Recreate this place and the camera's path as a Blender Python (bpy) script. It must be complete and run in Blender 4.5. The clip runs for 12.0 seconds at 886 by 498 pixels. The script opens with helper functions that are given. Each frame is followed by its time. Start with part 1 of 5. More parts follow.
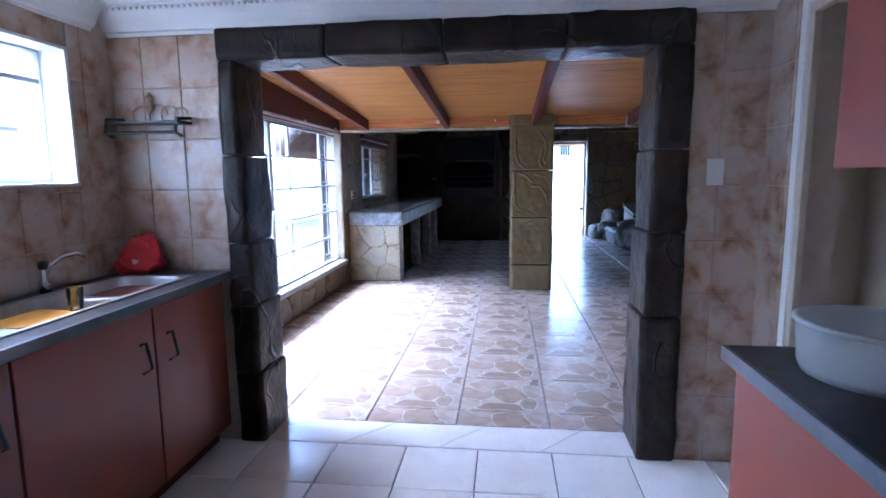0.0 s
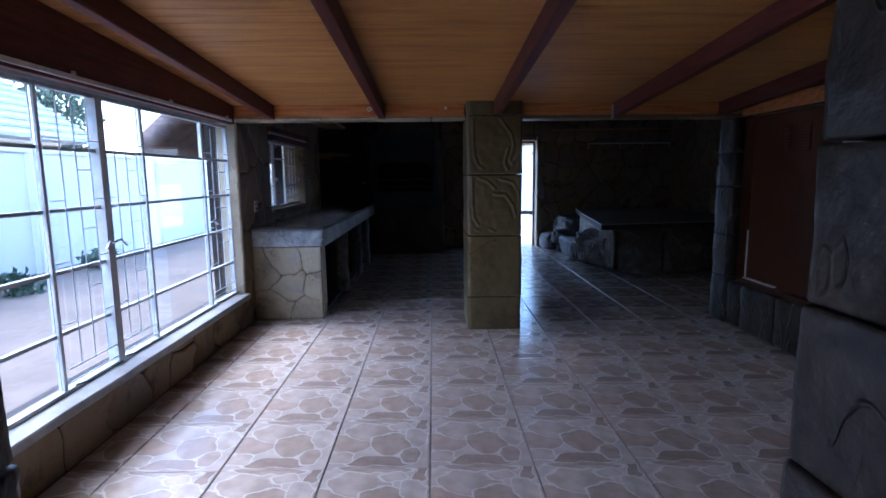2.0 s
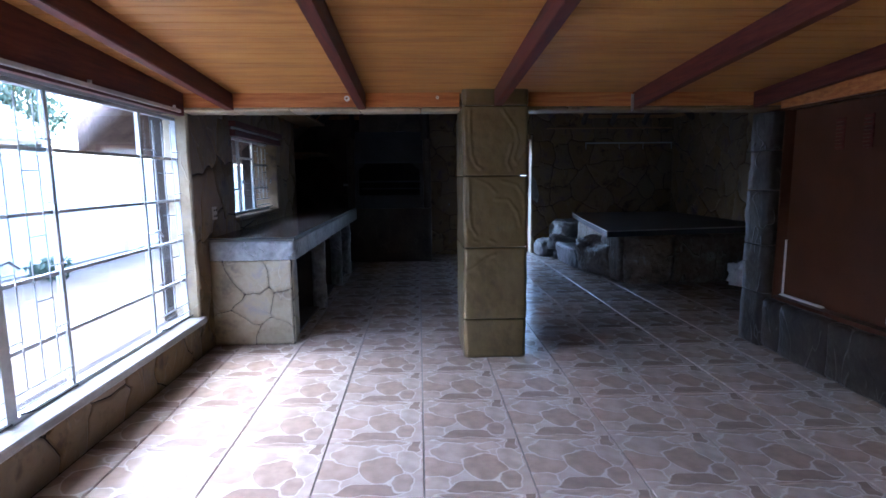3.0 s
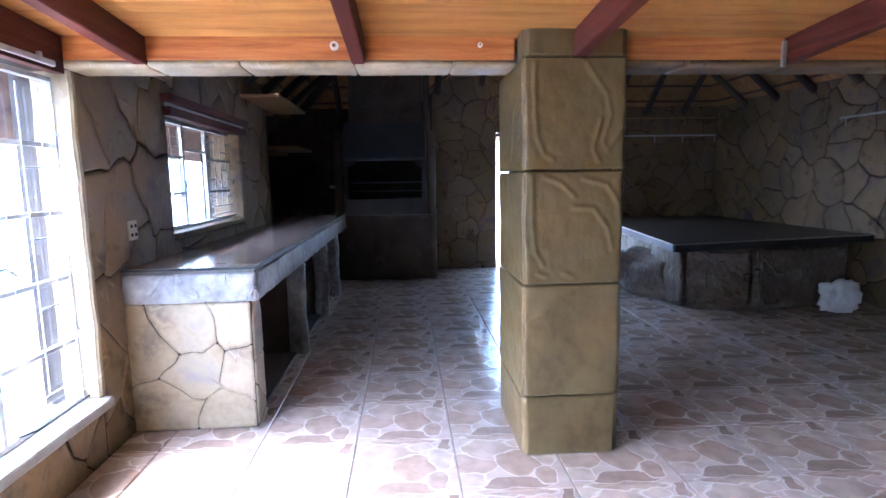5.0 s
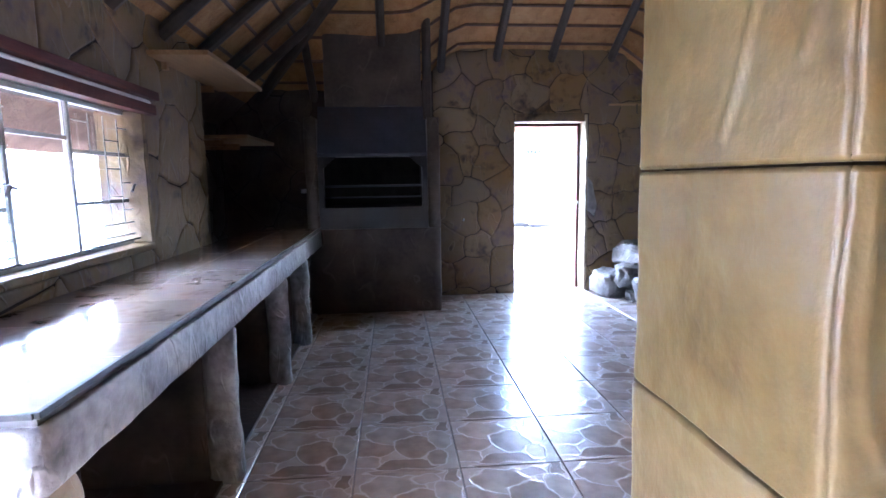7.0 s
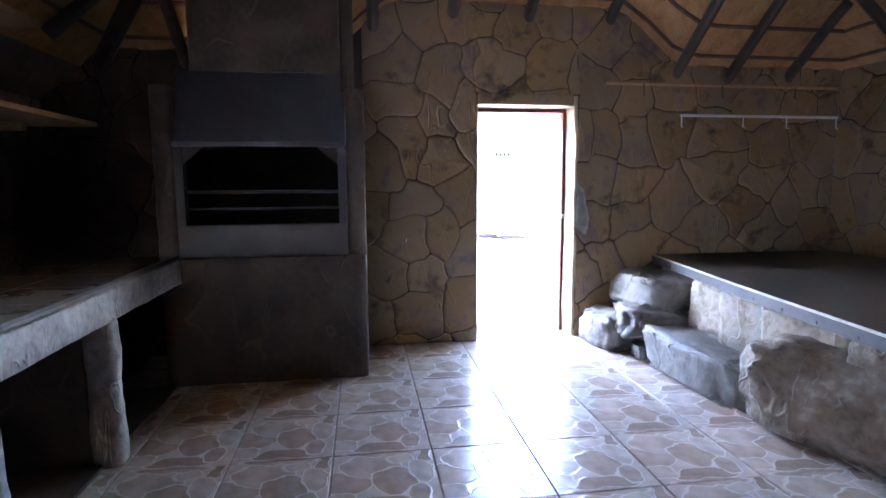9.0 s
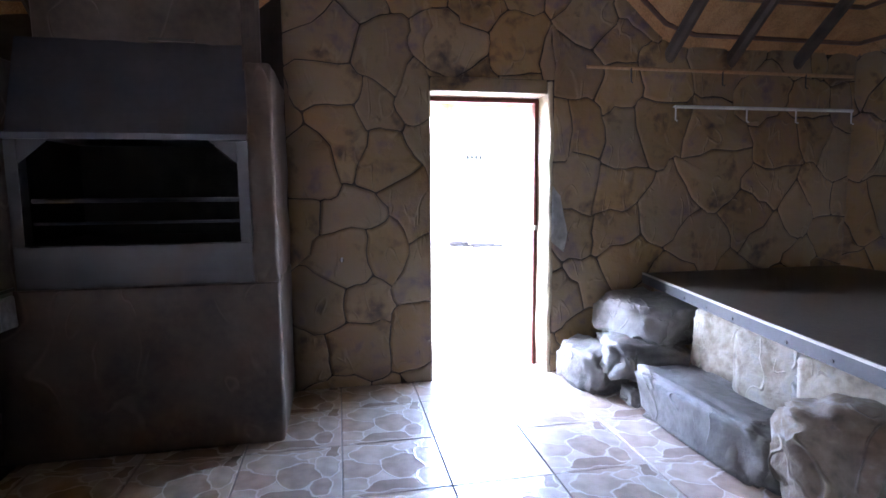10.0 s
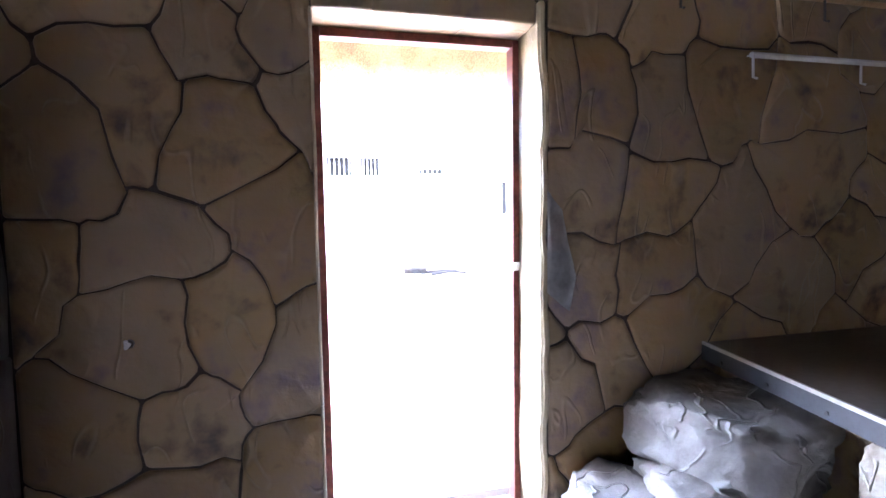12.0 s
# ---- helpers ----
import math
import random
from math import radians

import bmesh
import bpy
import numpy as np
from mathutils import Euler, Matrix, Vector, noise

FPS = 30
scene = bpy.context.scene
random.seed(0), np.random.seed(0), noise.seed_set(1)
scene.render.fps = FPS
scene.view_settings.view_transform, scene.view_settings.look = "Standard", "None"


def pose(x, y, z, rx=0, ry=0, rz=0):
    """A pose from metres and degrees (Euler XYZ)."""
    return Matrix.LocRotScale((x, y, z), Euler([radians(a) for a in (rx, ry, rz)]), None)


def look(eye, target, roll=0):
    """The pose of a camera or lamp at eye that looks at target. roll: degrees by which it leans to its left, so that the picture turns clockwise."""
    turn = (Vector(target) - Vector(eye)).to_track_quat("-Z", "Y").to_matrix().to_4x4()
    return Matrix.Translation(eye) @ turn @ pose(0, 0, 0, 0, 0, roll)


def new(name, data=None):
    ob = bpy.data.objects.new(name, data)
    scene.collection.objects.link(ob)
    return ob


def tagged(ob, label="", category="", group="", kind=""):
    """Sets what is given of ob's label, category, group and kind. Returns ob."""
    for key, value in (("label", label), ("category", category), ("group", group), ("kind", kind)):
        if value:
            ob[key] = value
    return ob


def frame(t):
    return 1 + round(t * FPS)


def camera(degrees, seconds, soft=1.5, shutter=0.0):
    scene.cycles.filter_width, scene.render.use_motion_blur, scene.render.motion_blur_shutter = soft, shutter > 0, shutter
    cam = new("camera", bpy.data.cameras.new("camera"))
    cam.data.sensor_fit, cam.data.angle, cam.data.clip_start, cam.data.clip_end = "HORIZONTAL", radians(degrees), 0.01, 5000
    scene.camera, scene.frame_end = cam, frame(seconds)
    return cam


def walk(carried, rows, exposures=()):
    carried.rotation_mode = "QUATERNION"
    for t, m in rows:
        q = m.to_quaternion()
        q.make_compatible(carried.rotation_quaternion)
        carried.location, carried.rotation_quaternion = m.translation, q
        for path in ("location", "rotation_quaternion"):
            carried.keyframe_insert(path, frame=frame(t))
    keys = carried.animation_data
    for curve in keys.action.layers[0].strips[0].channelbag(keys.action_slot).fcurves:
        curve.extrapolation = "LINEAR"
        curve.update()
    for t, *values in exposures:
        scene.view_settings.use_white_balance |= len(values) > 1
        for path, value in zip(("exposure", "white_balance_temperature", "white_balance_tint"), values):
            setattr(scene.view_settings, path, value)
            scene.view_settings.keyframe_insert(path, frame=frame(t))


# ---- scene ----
cam = camera(79.4, 12.0, 1.6)
PATH = [
    (0, (0.242, 0.631, 1.392), (0.015, 2.6, 1.119), -0.6),
    (0.5, (0.172, 1.064, 1.414), (0.021, 3.039, 1.139), -0.6),
    (1, (0.082, 1.467, 1.418), (-0.01, 3.446, 1.145), -0.6),
    (1.5, (0.051, 1.84, 1.451), (0.03, 3.82, 1.171), -0.7),
    (2, (0.015, 2.219, 1.433), (0.046, 4.2, 1.161), -0.6),
    (2.5, (-0.007, 2.579, 1.429), (0.063, 4.559, 1.161), -0.7),
    (3, (-0.024, 2.972, 1.432), (0.063, 4.953, 1.166), -0.6),
    (5, (-0.243, 4.547, 1.407), (-0.108, 6.526, 1.147), -0.9),
    (5.5, (-0.307, 4.998, 1.41), (-0.162, 6.976, 1.15), -0.9),
    (6, (-0.329, 5.461, 1.421), (-0.17, 7.438, 1.164), -0.7),
    (6.5, (-0.328, 5.93, 1.426), (-0.163, 7.907, 1.168), -0.7),
    (7, (-0.313, 6.378, 1.426), (-0.134, 8.353, 1.168), -0.9),
    (9, (0.164, 8.229, 1.417), (0.458, 10.192, 1.176), -0.3),
    (9.5, (0.343, 8.667, 1.418), (0.685, 10.624, 1.183), -0.3),
    (10, (0.518, 9.086, 1.421), (0.898, 11.036, 1.196), -0.4),
    (10.5, (0.699, 9.519, 1.41), (1.124, 11.461, 1.192), -0.4),
    (11, (0.857, 9.956, 1.422), (1.309, 11.892, 1.204), -0.4),
    (11.5, (1.002, 10.401, 1.403), (1.477, 12.333, 1.203), -0.6),
    (12, (1.111, 10.849, 1.374), (1.62, 12.777, 1.222), -0.9),
]
EXPOSURES = [(0.0, 5.1, 4850, 12), (0.5, 4.5, 4750, 12), (1.2, 3.65, 4700, 12), (2.0, 3.5, 4950, 12), (3.0, 4.5, 5150, 12), (5.0, 6.15, 5350, 15), (6.5, 7.0, 5500, 18), (9.0, 7.2, 6000, 20), (12.0, 7.05, 6200, 22)]
walk(cam, [(t, look(eye, target, roll)) for t, eye, target, roll in PATH], EXPOSURES)

# ---- daylight ----
world = bpy.data.worlds.new("daylight")
scene.world = world
world.use_nodes = True
wn = world.node_tree
sky = wn.nodes.new("ShaderNodeTexSky")
sky.sky_type = "NISHITA"
sky.sun_disc = False
sky.sun_elevation = radians(54)
sky.sun_rotation = radians(275)
sky.air_density, sky.dust_density, sky.ozone_density = 1.0, 2.0, 1.0
wn.nodes["Background"].inputs["Strength"].default_value = 0.15
wn.links.new(sky.outputs["Color"], wn.nodes["Background"].inputs["Color"])
sun = new("sun", bpy.data.lights.new("sun", "SUN"))
sun.data.energy, sun.data.angle, sun.data.color = 0.13, radians(28), (1.0, 0.96, 0.91)
sun.matrix_world = look((-8.78, 0.77, 12.14), (0, 0, 0))


# ---- materials ----
def material(name, colours, rough=0.6, scale=6.0, bump=0.2, metal=0.0, vary=0.0, fine=60.0, stretch=(1, 1, 1), coat=0.0, depth=0.01, spots=0.5, veins=None):
    """Two scales of noise between the colours, with a fine relief; vary: how far single pieces differ."""
    m = bpy.data.materials.new(name)
    m.use_nodes = True
    t = m.node_tree
    b = t.nodes["Principled BSDF"]
    geo = t.nodes.new("ShaderNodeNewGeometry")
    mp = t.nodes.new("ShaderNodeMapping")
    mp.inputs["Scale"].default_value = stretch
    t.links.new(geo.outputs["Position"], mp.inputs["Vector"])
    big = t.nodes.new("ShaderNodeTexNoise")
    big.inputs["Scale"].default_value, big.inputs["Detail"].default_value = scale, 6
    big.inputs["Distortion"].default_value = 0.4
    small = t.nodes.new("ShaderNodeTexNoise")
    small.inputs["Scale"].default_value, small.inputs["Detail"].default_value = fine, 4
    for n in (big, small):
        t.links.new(mp.outputs["Vector"], n.inputs["Vector"])
    ramp = t.nodes.new("ShaderNodeValToRGB")
    e = ramp.color_ramp.elements
    for k, c in enumerate(colours):
        p = 0.32 + 0.36 * k / max(1, len(colours) - 1)
        el = e[k] if k < 2 else e.new(p)
        el.position, el.color = p, (*c, 1)
    if len(colours) == 1:
        e[1].color = (*colours[0], 1)
    mixed = t.nodes.new("ShaderNodeMix")
    mixed.inputs["Factor"].default_value = 1 - spots * 0.5
    t.links.new(small.outputs["Fac"], mixed.inputs["A"])
    t.links.new(big.outputs["Fac"], mixed.inputs["B"])
    t.links.new(mixed.outputs["Result"], ramp.inputs["Fac"])
    colour = ramp.outputs["Color"]
    if vary:
        info = t.nodes.new("ShaderNodeObjectInfo")
        val = t.nodes.new("ShaderNodeMapRange")
        val.inputs["To Min"].default_value, val.inputs["To Max"].default_value = 1 - vary, 1 + vary
        t.links.new(info.outputs["Random"], val.inputs["Value"])
        hue = t.nodes.new("ShaderNodeMapRange")
        hue.inputs["To Min"].default_value, hue.inputs["To Max"].default_value = 1 - vary, 1 + vary * 0.7
        scr = t.nodes.new("ShaderNodeMath")
        scr.operation = "FRACT"
        mul = t.nodes.new("ShaderNodeMath")
        mul.operation, mul.inputs[1].default_value = "MULTIPLY", 7.31
        t.links.new(info.outputs["Random"], mul.inputs[0])
        t.links.new(mul.outputs[0], scr.inputs[0])
        t.links.new(scr.outputs[0], hue.inputs["Value"])
        hsv = t.nodes.new("ShaderNodeHueSaturation")
        t.links.new(val.outputs["Result"], hsv.inputs["Value"])
        t.links.new(hue.outputs["Result"], hsv.inputs["Saturation"])
        t.links.new(colour, hsv.inputs["Color"])
        colour = hsv.outputs["Color"]
    height = mixed.outputs["Result"]
    if veins:
        pale, vscale, width, strength = veins
        vm = t.nodes.new("ShaderNodeMapping")
        vm.inputs["Scale"].default_value = (1, 1, 0.5)
        t.links.new(geo.outputs["Position"], vm.inputs["Vector"])
        vn = t.nodes.new("ShaderNodeTexNoise")
        vn.inputs["Scale"].default_value, vn.inputs["Detail"].default_value, vn.inputs["Distortion"].default_value = vscale, 1.5, 0.9
        pn = t.nodes.new("ShaderNodeTexNoise")
        pn.inputs["Scale"].default_value, pn.inputs["Detail"].default_value = vscale * 1.3, 1
        t.links.new(vm.outputs["Vector"], vn.inputs["Vector"])
        t.links.new(geo.outputs["Position"], pn.inputs["Vector"])
        sub = t.nodes.new("ShaderNodeMath")
        sub.operation, sub.inputs[1].default_value = "SUBTRACT", 0.5
        ab = t.nodes.new("ShaderNodeMath")
        ab.operation = "ABSOLUTE"
        line = t.nodes.new("ShaderNodeMapRange")
        line.interpolation_type = "SMOOTHSTEP"
        line.inputs["From Min"].default_value, line.inputs["From Max"].default_value = 0.0, width
        line.inputs["To Min"].default_value, line.inputs["To Max"].default_value = 1.0, 0.0
        gate = t.nodes.new("ShaderNodeMapRange")
        gate.inputs["From Min"].default_value, gate.inputs["From Max"].default_value = 0.46, 0.58
        both = t.nodes.new("ShaderNodeMath")
        both.operation = "MULTIPLY"
        t.links.new(vn.outputs["Fac"], sub.inputs[0])
        t.links.new(sub.outputs[0], ab.inputs[0])
        t.links.new(ab.outputs[0], line.inputs["Value"])
        t.links.new(pn.outputs["Fac"], gate.inputs["Value"])
        t.links.new(line.outputs["Result"], both.inputs[0])
        t.links.new(gate.outputs["Result"], both.inputs[1])
        part_mix = t.nodes.new("ShaderNodeMath")
        part_mix.operation, part_mix.inputs[1].default_value = "MULTIPLY", 0.32
        t.links.new(both.outputs[0], part_mix.inputs[0])
        paint = t.nodes.new("ShaderNodeMix")
        paint.data_type = "RGBA"
        paint.inputs["B"].default_value = (*pale, 1)
        t.links.new(part_mix.outputs[0], paint.inputs["Factor"])
        t.links.new(colour, paint.inputs["A"])
        colour = paint.outputs["Result"]
        up = t.nodes.new("ShaderNodeMath")
        up.operation, up.inputs[1].default_value = "MULTIPLY_ADD", strength
        t.links.new(both.outputs[0], up.inputs[0])
        t.links.new(height, up.inputs[2])
        height = up.outputs[0]
    t.links.new(colour, b.inputs["Base Color"])
    b.inputs["Metallic"].default_value = metal
    rr = t.nodes.new("ShaderNodeMapRange")
    rr.inputs["To Min"].default_value, rr.inputs["To Max"].default_value = max(0.02, rough - 0.12), min(1, rough + 0.12)
    t.links.new(big.outputs["Fac"], rr.inputs["Value"])
    t.links.new(rr.outputs["Result"], b.inputs["Roughness"])
    b.inputs["Coat Weight"].default_value = coat
    b.inputs["Coat Roughness"].default_value = 0.12
    if bump:
        bp = t.nodes.new("ShaderNodeBump")
        bp.inputs["Strength"].default_value, bp.inputs["Distance"].default_value = bump, depth
        t.links.new(height, bp.inputs["Height"])
        t.links.new(bp.outputs["Normal"], b.inputs["Normal"])
    return m


def glass_material(name, tint=(1, 1, 1), rough=0.0):
    m = bpy.data.materials.new(name)
    m.use_nodes = True
    b = m.node_tree.nodes["Principled BSDF"]
    b.inputs["Base Color"].default_value = (*tint, 1)
    b.inputs["Transmission Weight"].default_value = 1.0
    b.inputs["Roughness"].default_value = rough
    b.inputs["IOR"].default_value = 1.45
    return m


PRINT = [  # stones of the print: middle, half axes, turn, colour; in parts of a tile
    (0.45, 1.00, 0.38, 0.075, 0, (0.43, 0.355, 0.31)), (0.45, 0.00, 0.38, 0.06, 0, (0.42, 0.345, 0.30)), (0.16, 0.49, 0.215, 0.22, -20, (0.45, 0.365, 0.315)),
    (0.36, 0.75, 0.285, 0.20, -8, (0.49, 0.415, 0.365)), (0.57, 0.47, 0.205, 0.245, 25, (0.41, 0.33, 0.28)), (0.50, 0.13, 0.35, 0.10, 4, (0.33, 0.26, 0.225)),
    (0.81, 0.24, 0.115, 0.13, 0, (0.39, 0.32, 0.28)), (0.91, 0.88, 0.08, 0.14, -15, (0.34, 0.275, 0.24)), (0.10, 0.21, 0.15, 0.10, 10, (0.50, 0.43, 0.38)), (0.85, 0.60, 0.13, 0.22, 10, (0.51, 0.45, 0.405)),
    (0.66, 0.86, 0.13, 0.10, 0, (0.50, 0.43, 0.385))]


def printed_tile(name):
    """Glazed floor tile printed with brown stones on a pale ground, each stone edged by a raised vein."""
    m = bpy.data.materials.new(name)
    m.use_nodes = True
    t = m.node_tree
    b = t.nodes["Principled BSDF"]

    def node(kind, op="", *values):
        n = t.nodes.new(kind)
        if op:
            n.operation = op
        for k, v in enumerate(values):
            if v is None:
                continue
            if hasattr(v, "is_linked"):
                t.links.new(v, n.inputs[k])
            else:
                n.inputs[k].default_value = v
        return n.outputs[0]

    def noise_at(vector, scale, detail, out="Fac"):
        n = t.nodes.new("ShaderNodeTexNoise")
        n.inputs["Scale"].default_value, n.inputs["Detail"].default_value = scale, detail
        t.links.new(vector, n.inputs["Vector"])
        return n.outputs[out]

    def blend(factor, a, c):
        n = t.nodes.new("ShaderNodeMix")
        n.data_type = "RGBA"
        t.links.new(factor, n.inputs["Factor"])
        for key, v in (("A", a), ("B", c)):
            if hasattr(v, "is_linked"):
                t.links.new(v, n.inputs[key])
            else:
                n.inputs[key].default_value = (*v, 1)
        return n.outputs["Result"]

    def step(value, low, high):
        n = t.nodes.new("ShaderNodeMapRange")
        n.interpolation_type = "SMOOTHSTEP"
        n.inputs["From Min"].default_value, n.inputs["From Max"].default_value = low, high
        t.links.new(value, n.inputs["Value"])
        return n.outputs["Result"]

    co = t.nodes.new("ShaderNodeTexCoord").outputs["Object"]
    flat = node("ShaderNodeVectorMath", "MULTIPLY_ADD", co, (1 / 0.52, 1 / 0.52, 0.0), (0.5, 0.5, 0.0))
    wobble = node("ShaderNodeVectorMath", "MULTIPLY_ADD", noise_at(flat, 3.6, 2.5, "Color"), (0.26, 0.26, 0.0), (-0.13, -0.13, 0.0))
    place = node("ShaderNodeVectorMath", "ADD", flat, wobble)
    grain = noise_at(flat, 5.0, 6)
    colour = blend(step(grain, 0.35, 0.65), (0.40, 0.335, 0.29), (0.47, 0.405, 0.355))
    height = None
    for cx, cy, rx, ry, turn, tint in PRINT:
        mp = t.nodes.new("ShaderNodeMapping")
        mp.vector_type = "TEXTURE"
        mp.inputs["Location"].default_value = (cx, cy, 0)
        mp.inputs["Rotation"].default_value = (0, 0, radians(turn))
        mp.inputs["Scale"].default_value = (rx, ry, 1)
        t.links.new(place, mp.inputs["Vector"])
        sq = t.nodes.new("ShaderNodeVectorMath")
        sq.operation = "LENGTH"
        t.links.new(mp.outputs["Vector"], sq.inputs[0])
        d = sq.outputs["Value"]
        w = 0.020 / math.sqrt(rx * ry)
        off = node("ShaderNodeMath", "ABSOLUTE", node("ShaderNodeMath", "SUBTRACT", d, 1.0))
        ring = node("ShaderNodeMath", "SUBTRACT", 1.0, step(off, 0.0, w))
        body = node("ShaderNodeMath", "SUBTRACT", 1.0, step(d, 0.97, 1.03))
        stone = blend(step(grain, 0.3, 0.7), (tint[0] * 0.68, tint[1] * 0.66, tint[2] * 0.62), (tint[0] * 0.94, tint[1] * 0.91, tint[2] * 0.87))
        colour = blend(body, colour, stone)
        colour = blend(ring, colour, (0.55, 0.495, 0.445))
        height = ring if height is None else node("ShaderNodeMath", "MAXIMUM", node("ShaderNodeMath", "MULTIPLY", height, node("ShaderNodeMath", "SUBTRACT", 1.0, body)), ring)
    info = t.nodes.new("ShaderNodeObjectInfo")
    val = t.nodes.new("ShaderNodeMapRange")
    val.inputs["To Min"].default_value, val.inputs["To Max"].default_value = 0.95, 1.08
    t.links.new(info.outputs["Random"], val.inputs["Value"])
    hsv = t.nodes.new("ShaderNodeHueSaturation")
    t.links.new(val.outputs["Result"], hsv.inputs["Value"])
    t.links.new(colour, hsv.inputs["Color"])
    t.links.new(hsv.outputs["Color"], b.inputs["Base Color"])
    geo = t.nodes.new("ShaderNodeNewGeometry").outputs["Position"]
    rr = t.nodes.new("ShaderNodeMapRange")
    rr.inputs["To Min"].default_value, rr.inputs["To Max"].default_value = 0.12, 0.30
    t.links.new(noise_at(geo, 2.2, 7), rr.inputs["Value"])
    t.links.new(rr.outputs["Result"], b.inputs["Roughness"])
    bp = t.nodes.new("ShaderNodeBump")
    bp.inputs["Strength"].default_value, bp.inputs["Distance"].default_value = 0.4, 0.004
    t.links.new(height, bp.inputs["Height"])
    t.links.new(bp.outputs["Normal"], b.inputs["Normal"])
    return m


STONE = material("painted_stone_plaster", [(0.050, 0.036, 0.030), (0.190, 0.132, 0.066), (0.185, 0.130, 0.080), (0.105, 0.080, 0.090)], 0.5, 3.4, 0.7, vary=0.13, fine=16, depth=0.03, veins=((0.25, 0.20, 0.14), 4.5, 0.03, 0.3))
PALE_STONE = material("pale_stone_plaster", [(0.17, 0.135, 0.095), (0.31, 0.25, 0.155), (0.37, 0.31, 0.205), (0.30, 0.265, 0.225)], 0.5, 5.0, 0.5, vary=0.1, fine=30, depth=0.02, veins=((0.56, 0.52, 0.42), 4.5, 0.012, 0.3))
FACE_STONE = material("greyish_stone_plaster", [(0.12, 0.10, 0.085), (0.24, 0.205, 0.16), (0.33, 0.295, 0.245), (0.30, 0.29, 0.28)], 0.5, 6.0, 0.8, vary=0.1, fine=24, depth=0.03, spots=0.7, veins=((0.44, 0.42, 0.38), 5.0, 0.02, 0.5))
BROWN_ROCK = material("brown_rock", [(0.045, 0.033, 0.024), (0.105, 0.078, 0.055), (0.15, 0.117, 0.085), (0.24, 0.225, 0.215)], 0.5, 4.0, 0.9, fine=20, depth=0.04, spots=0.7, veins=((0.30, 0.27, 0.23), 4.0, 0.03, 0.6))
PILLAR_STONE = material("ochre_stone_plaster", [(0.070, 0.047, 0.018), (0.116, 0.079, 0.029), (0.136, 0.096, 0.036), (0.128, 0.098, 0.056)], 0.37, 3.2, 0.5, vary=0.05, fine=20, depth=0.025, stretch=(1, 1, 0.8), spots=0.7)
ARCH_STONE = material("dark_stone_plaster", [(0.014, 0.010, 0.0072), (0.036, 0.0265, 0.0195), (0.058, 0.045, 0.035)], 0.4, 6, 0.8, vary=0.12, fine=22, depth=0.03, veins=((0.16, 0.145, 0.125), 4.0, 0.02, 0.6))
# Fireplace plaster; also stands in for shade on the counter's side panels.
FIRE_STONE = material("smoked_and_shaded_plaster", [(0.034, 0.026, 0.022), (0.068, 0.051, 0.041), (0.092, 0.071, 0.057)], 0.5, 2.5, 0.5, vary=0.1, fine=24, depth=0.02, veins=((0.15, 0.125, 0.105), 3.0, 0.018, 0.3))
JOINT = material("dark_joint", [(0.022, 0.018, 0.015), (0.04, 0.032, 0.027)], 0.8, 8, 0.3)
ROCK = material("grey_rock", [(0.030, 0.027, 0.024), (0.082, 0.076, 0.069), (0.12, 0.113, 0.104), (0.175, 0.168, 0.16)], 0.62, 4, 0.9, vary=0.12, fine=14, depth=0.04, spots=0.7, veins=((0.18, 0.175, 0.17), 4.0, 0.02, 0.4))
SLAB_STONE = material("grey_slab_stone", [(0.10, 0.10, 0.10), (0.24, 0.245, 0.25), (0.38, 0.385, 0.39)], 0.45, 6, 0.8, fine=24, depth=0.03, spots=0.7, veins=((0.52, 0.52, 0.53), 5.5, 0.035, 0.35))
TILE = printed_tile("printed_floor_tile")
GROUT = material("floor_grout", [(0.17, 0.155, 0.14), (0.26, 0.24, 0.22)], 0.8, 14, 0.2)
WHITE_TILE = material("white_glazed_tile", [(0.72, 0.70, 0.67), (0.82, 0.81, 0.79)], 0.19, 5, 0.05, vary=0.04)
DARK_GROUT = material("grey_grout", [(0.10, 0.095, 0.09), (0.17, 0.16, 0.15)], 0.8, 14, 0.2)
WALL_TILE = material("blotched_wall_tile", [(0.25, 0.125, 0.07), (0.43, 0.285, 0.19), (0.50, 0.395, 0.315), (0.47, 0.42, 0.39)], 0.36, 9, 0.04, vary=0.06, fine=34, spots=0.35)
TILE_GROUT = material("cream_grout", [(0.50, 0.42, 0.34), (0.57, 0.49, 0.41)], 0.8, 14, 0.2)
WHITE_PAINT = material("white_paint", [(0.72, 0.71, 0.69), (0.80, 0.79, 0.77)], 0.5, 4, 0.06)
CREAM_PAINT = material("cream_wall_paint", [(0.50, 0.43, 0.32), (0.58, 0.51, 0.39)], 0.7, 3, 0.1)
PINE = material("varnished_pine", [(0.30, 0.12, 0.026), (0.42, 0.19, 0.048), (0.50, 0.25, 0.072)], 0.45, 3.0, 0.06, fine=12, stretch=(0.5, 4, 3), depth=0.003)
PINE_BEAM = material("orange_pine_beam", [(0.28, 0.08, 0.02), (0.46, 0.165, 0.04), (0.56, 0.25, 0.075)], 0.4, 3.0, 0.2, fine=20, stretch=(0.8, 5, 14), depth=0.004)
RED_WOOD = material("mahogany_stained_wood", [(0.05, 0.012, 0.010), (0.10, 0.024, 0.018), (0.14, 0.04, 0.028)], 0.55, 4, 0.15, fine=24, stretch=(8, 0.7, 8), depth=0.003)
PLANK = material("raw_pine_plank", [(0.25, 0.135, 0.06), (0.38, 0.235, 0.12)], 0.6, 4, 0.2, fine=24, stretch=(9, 0.6, 9), depth=0.003)
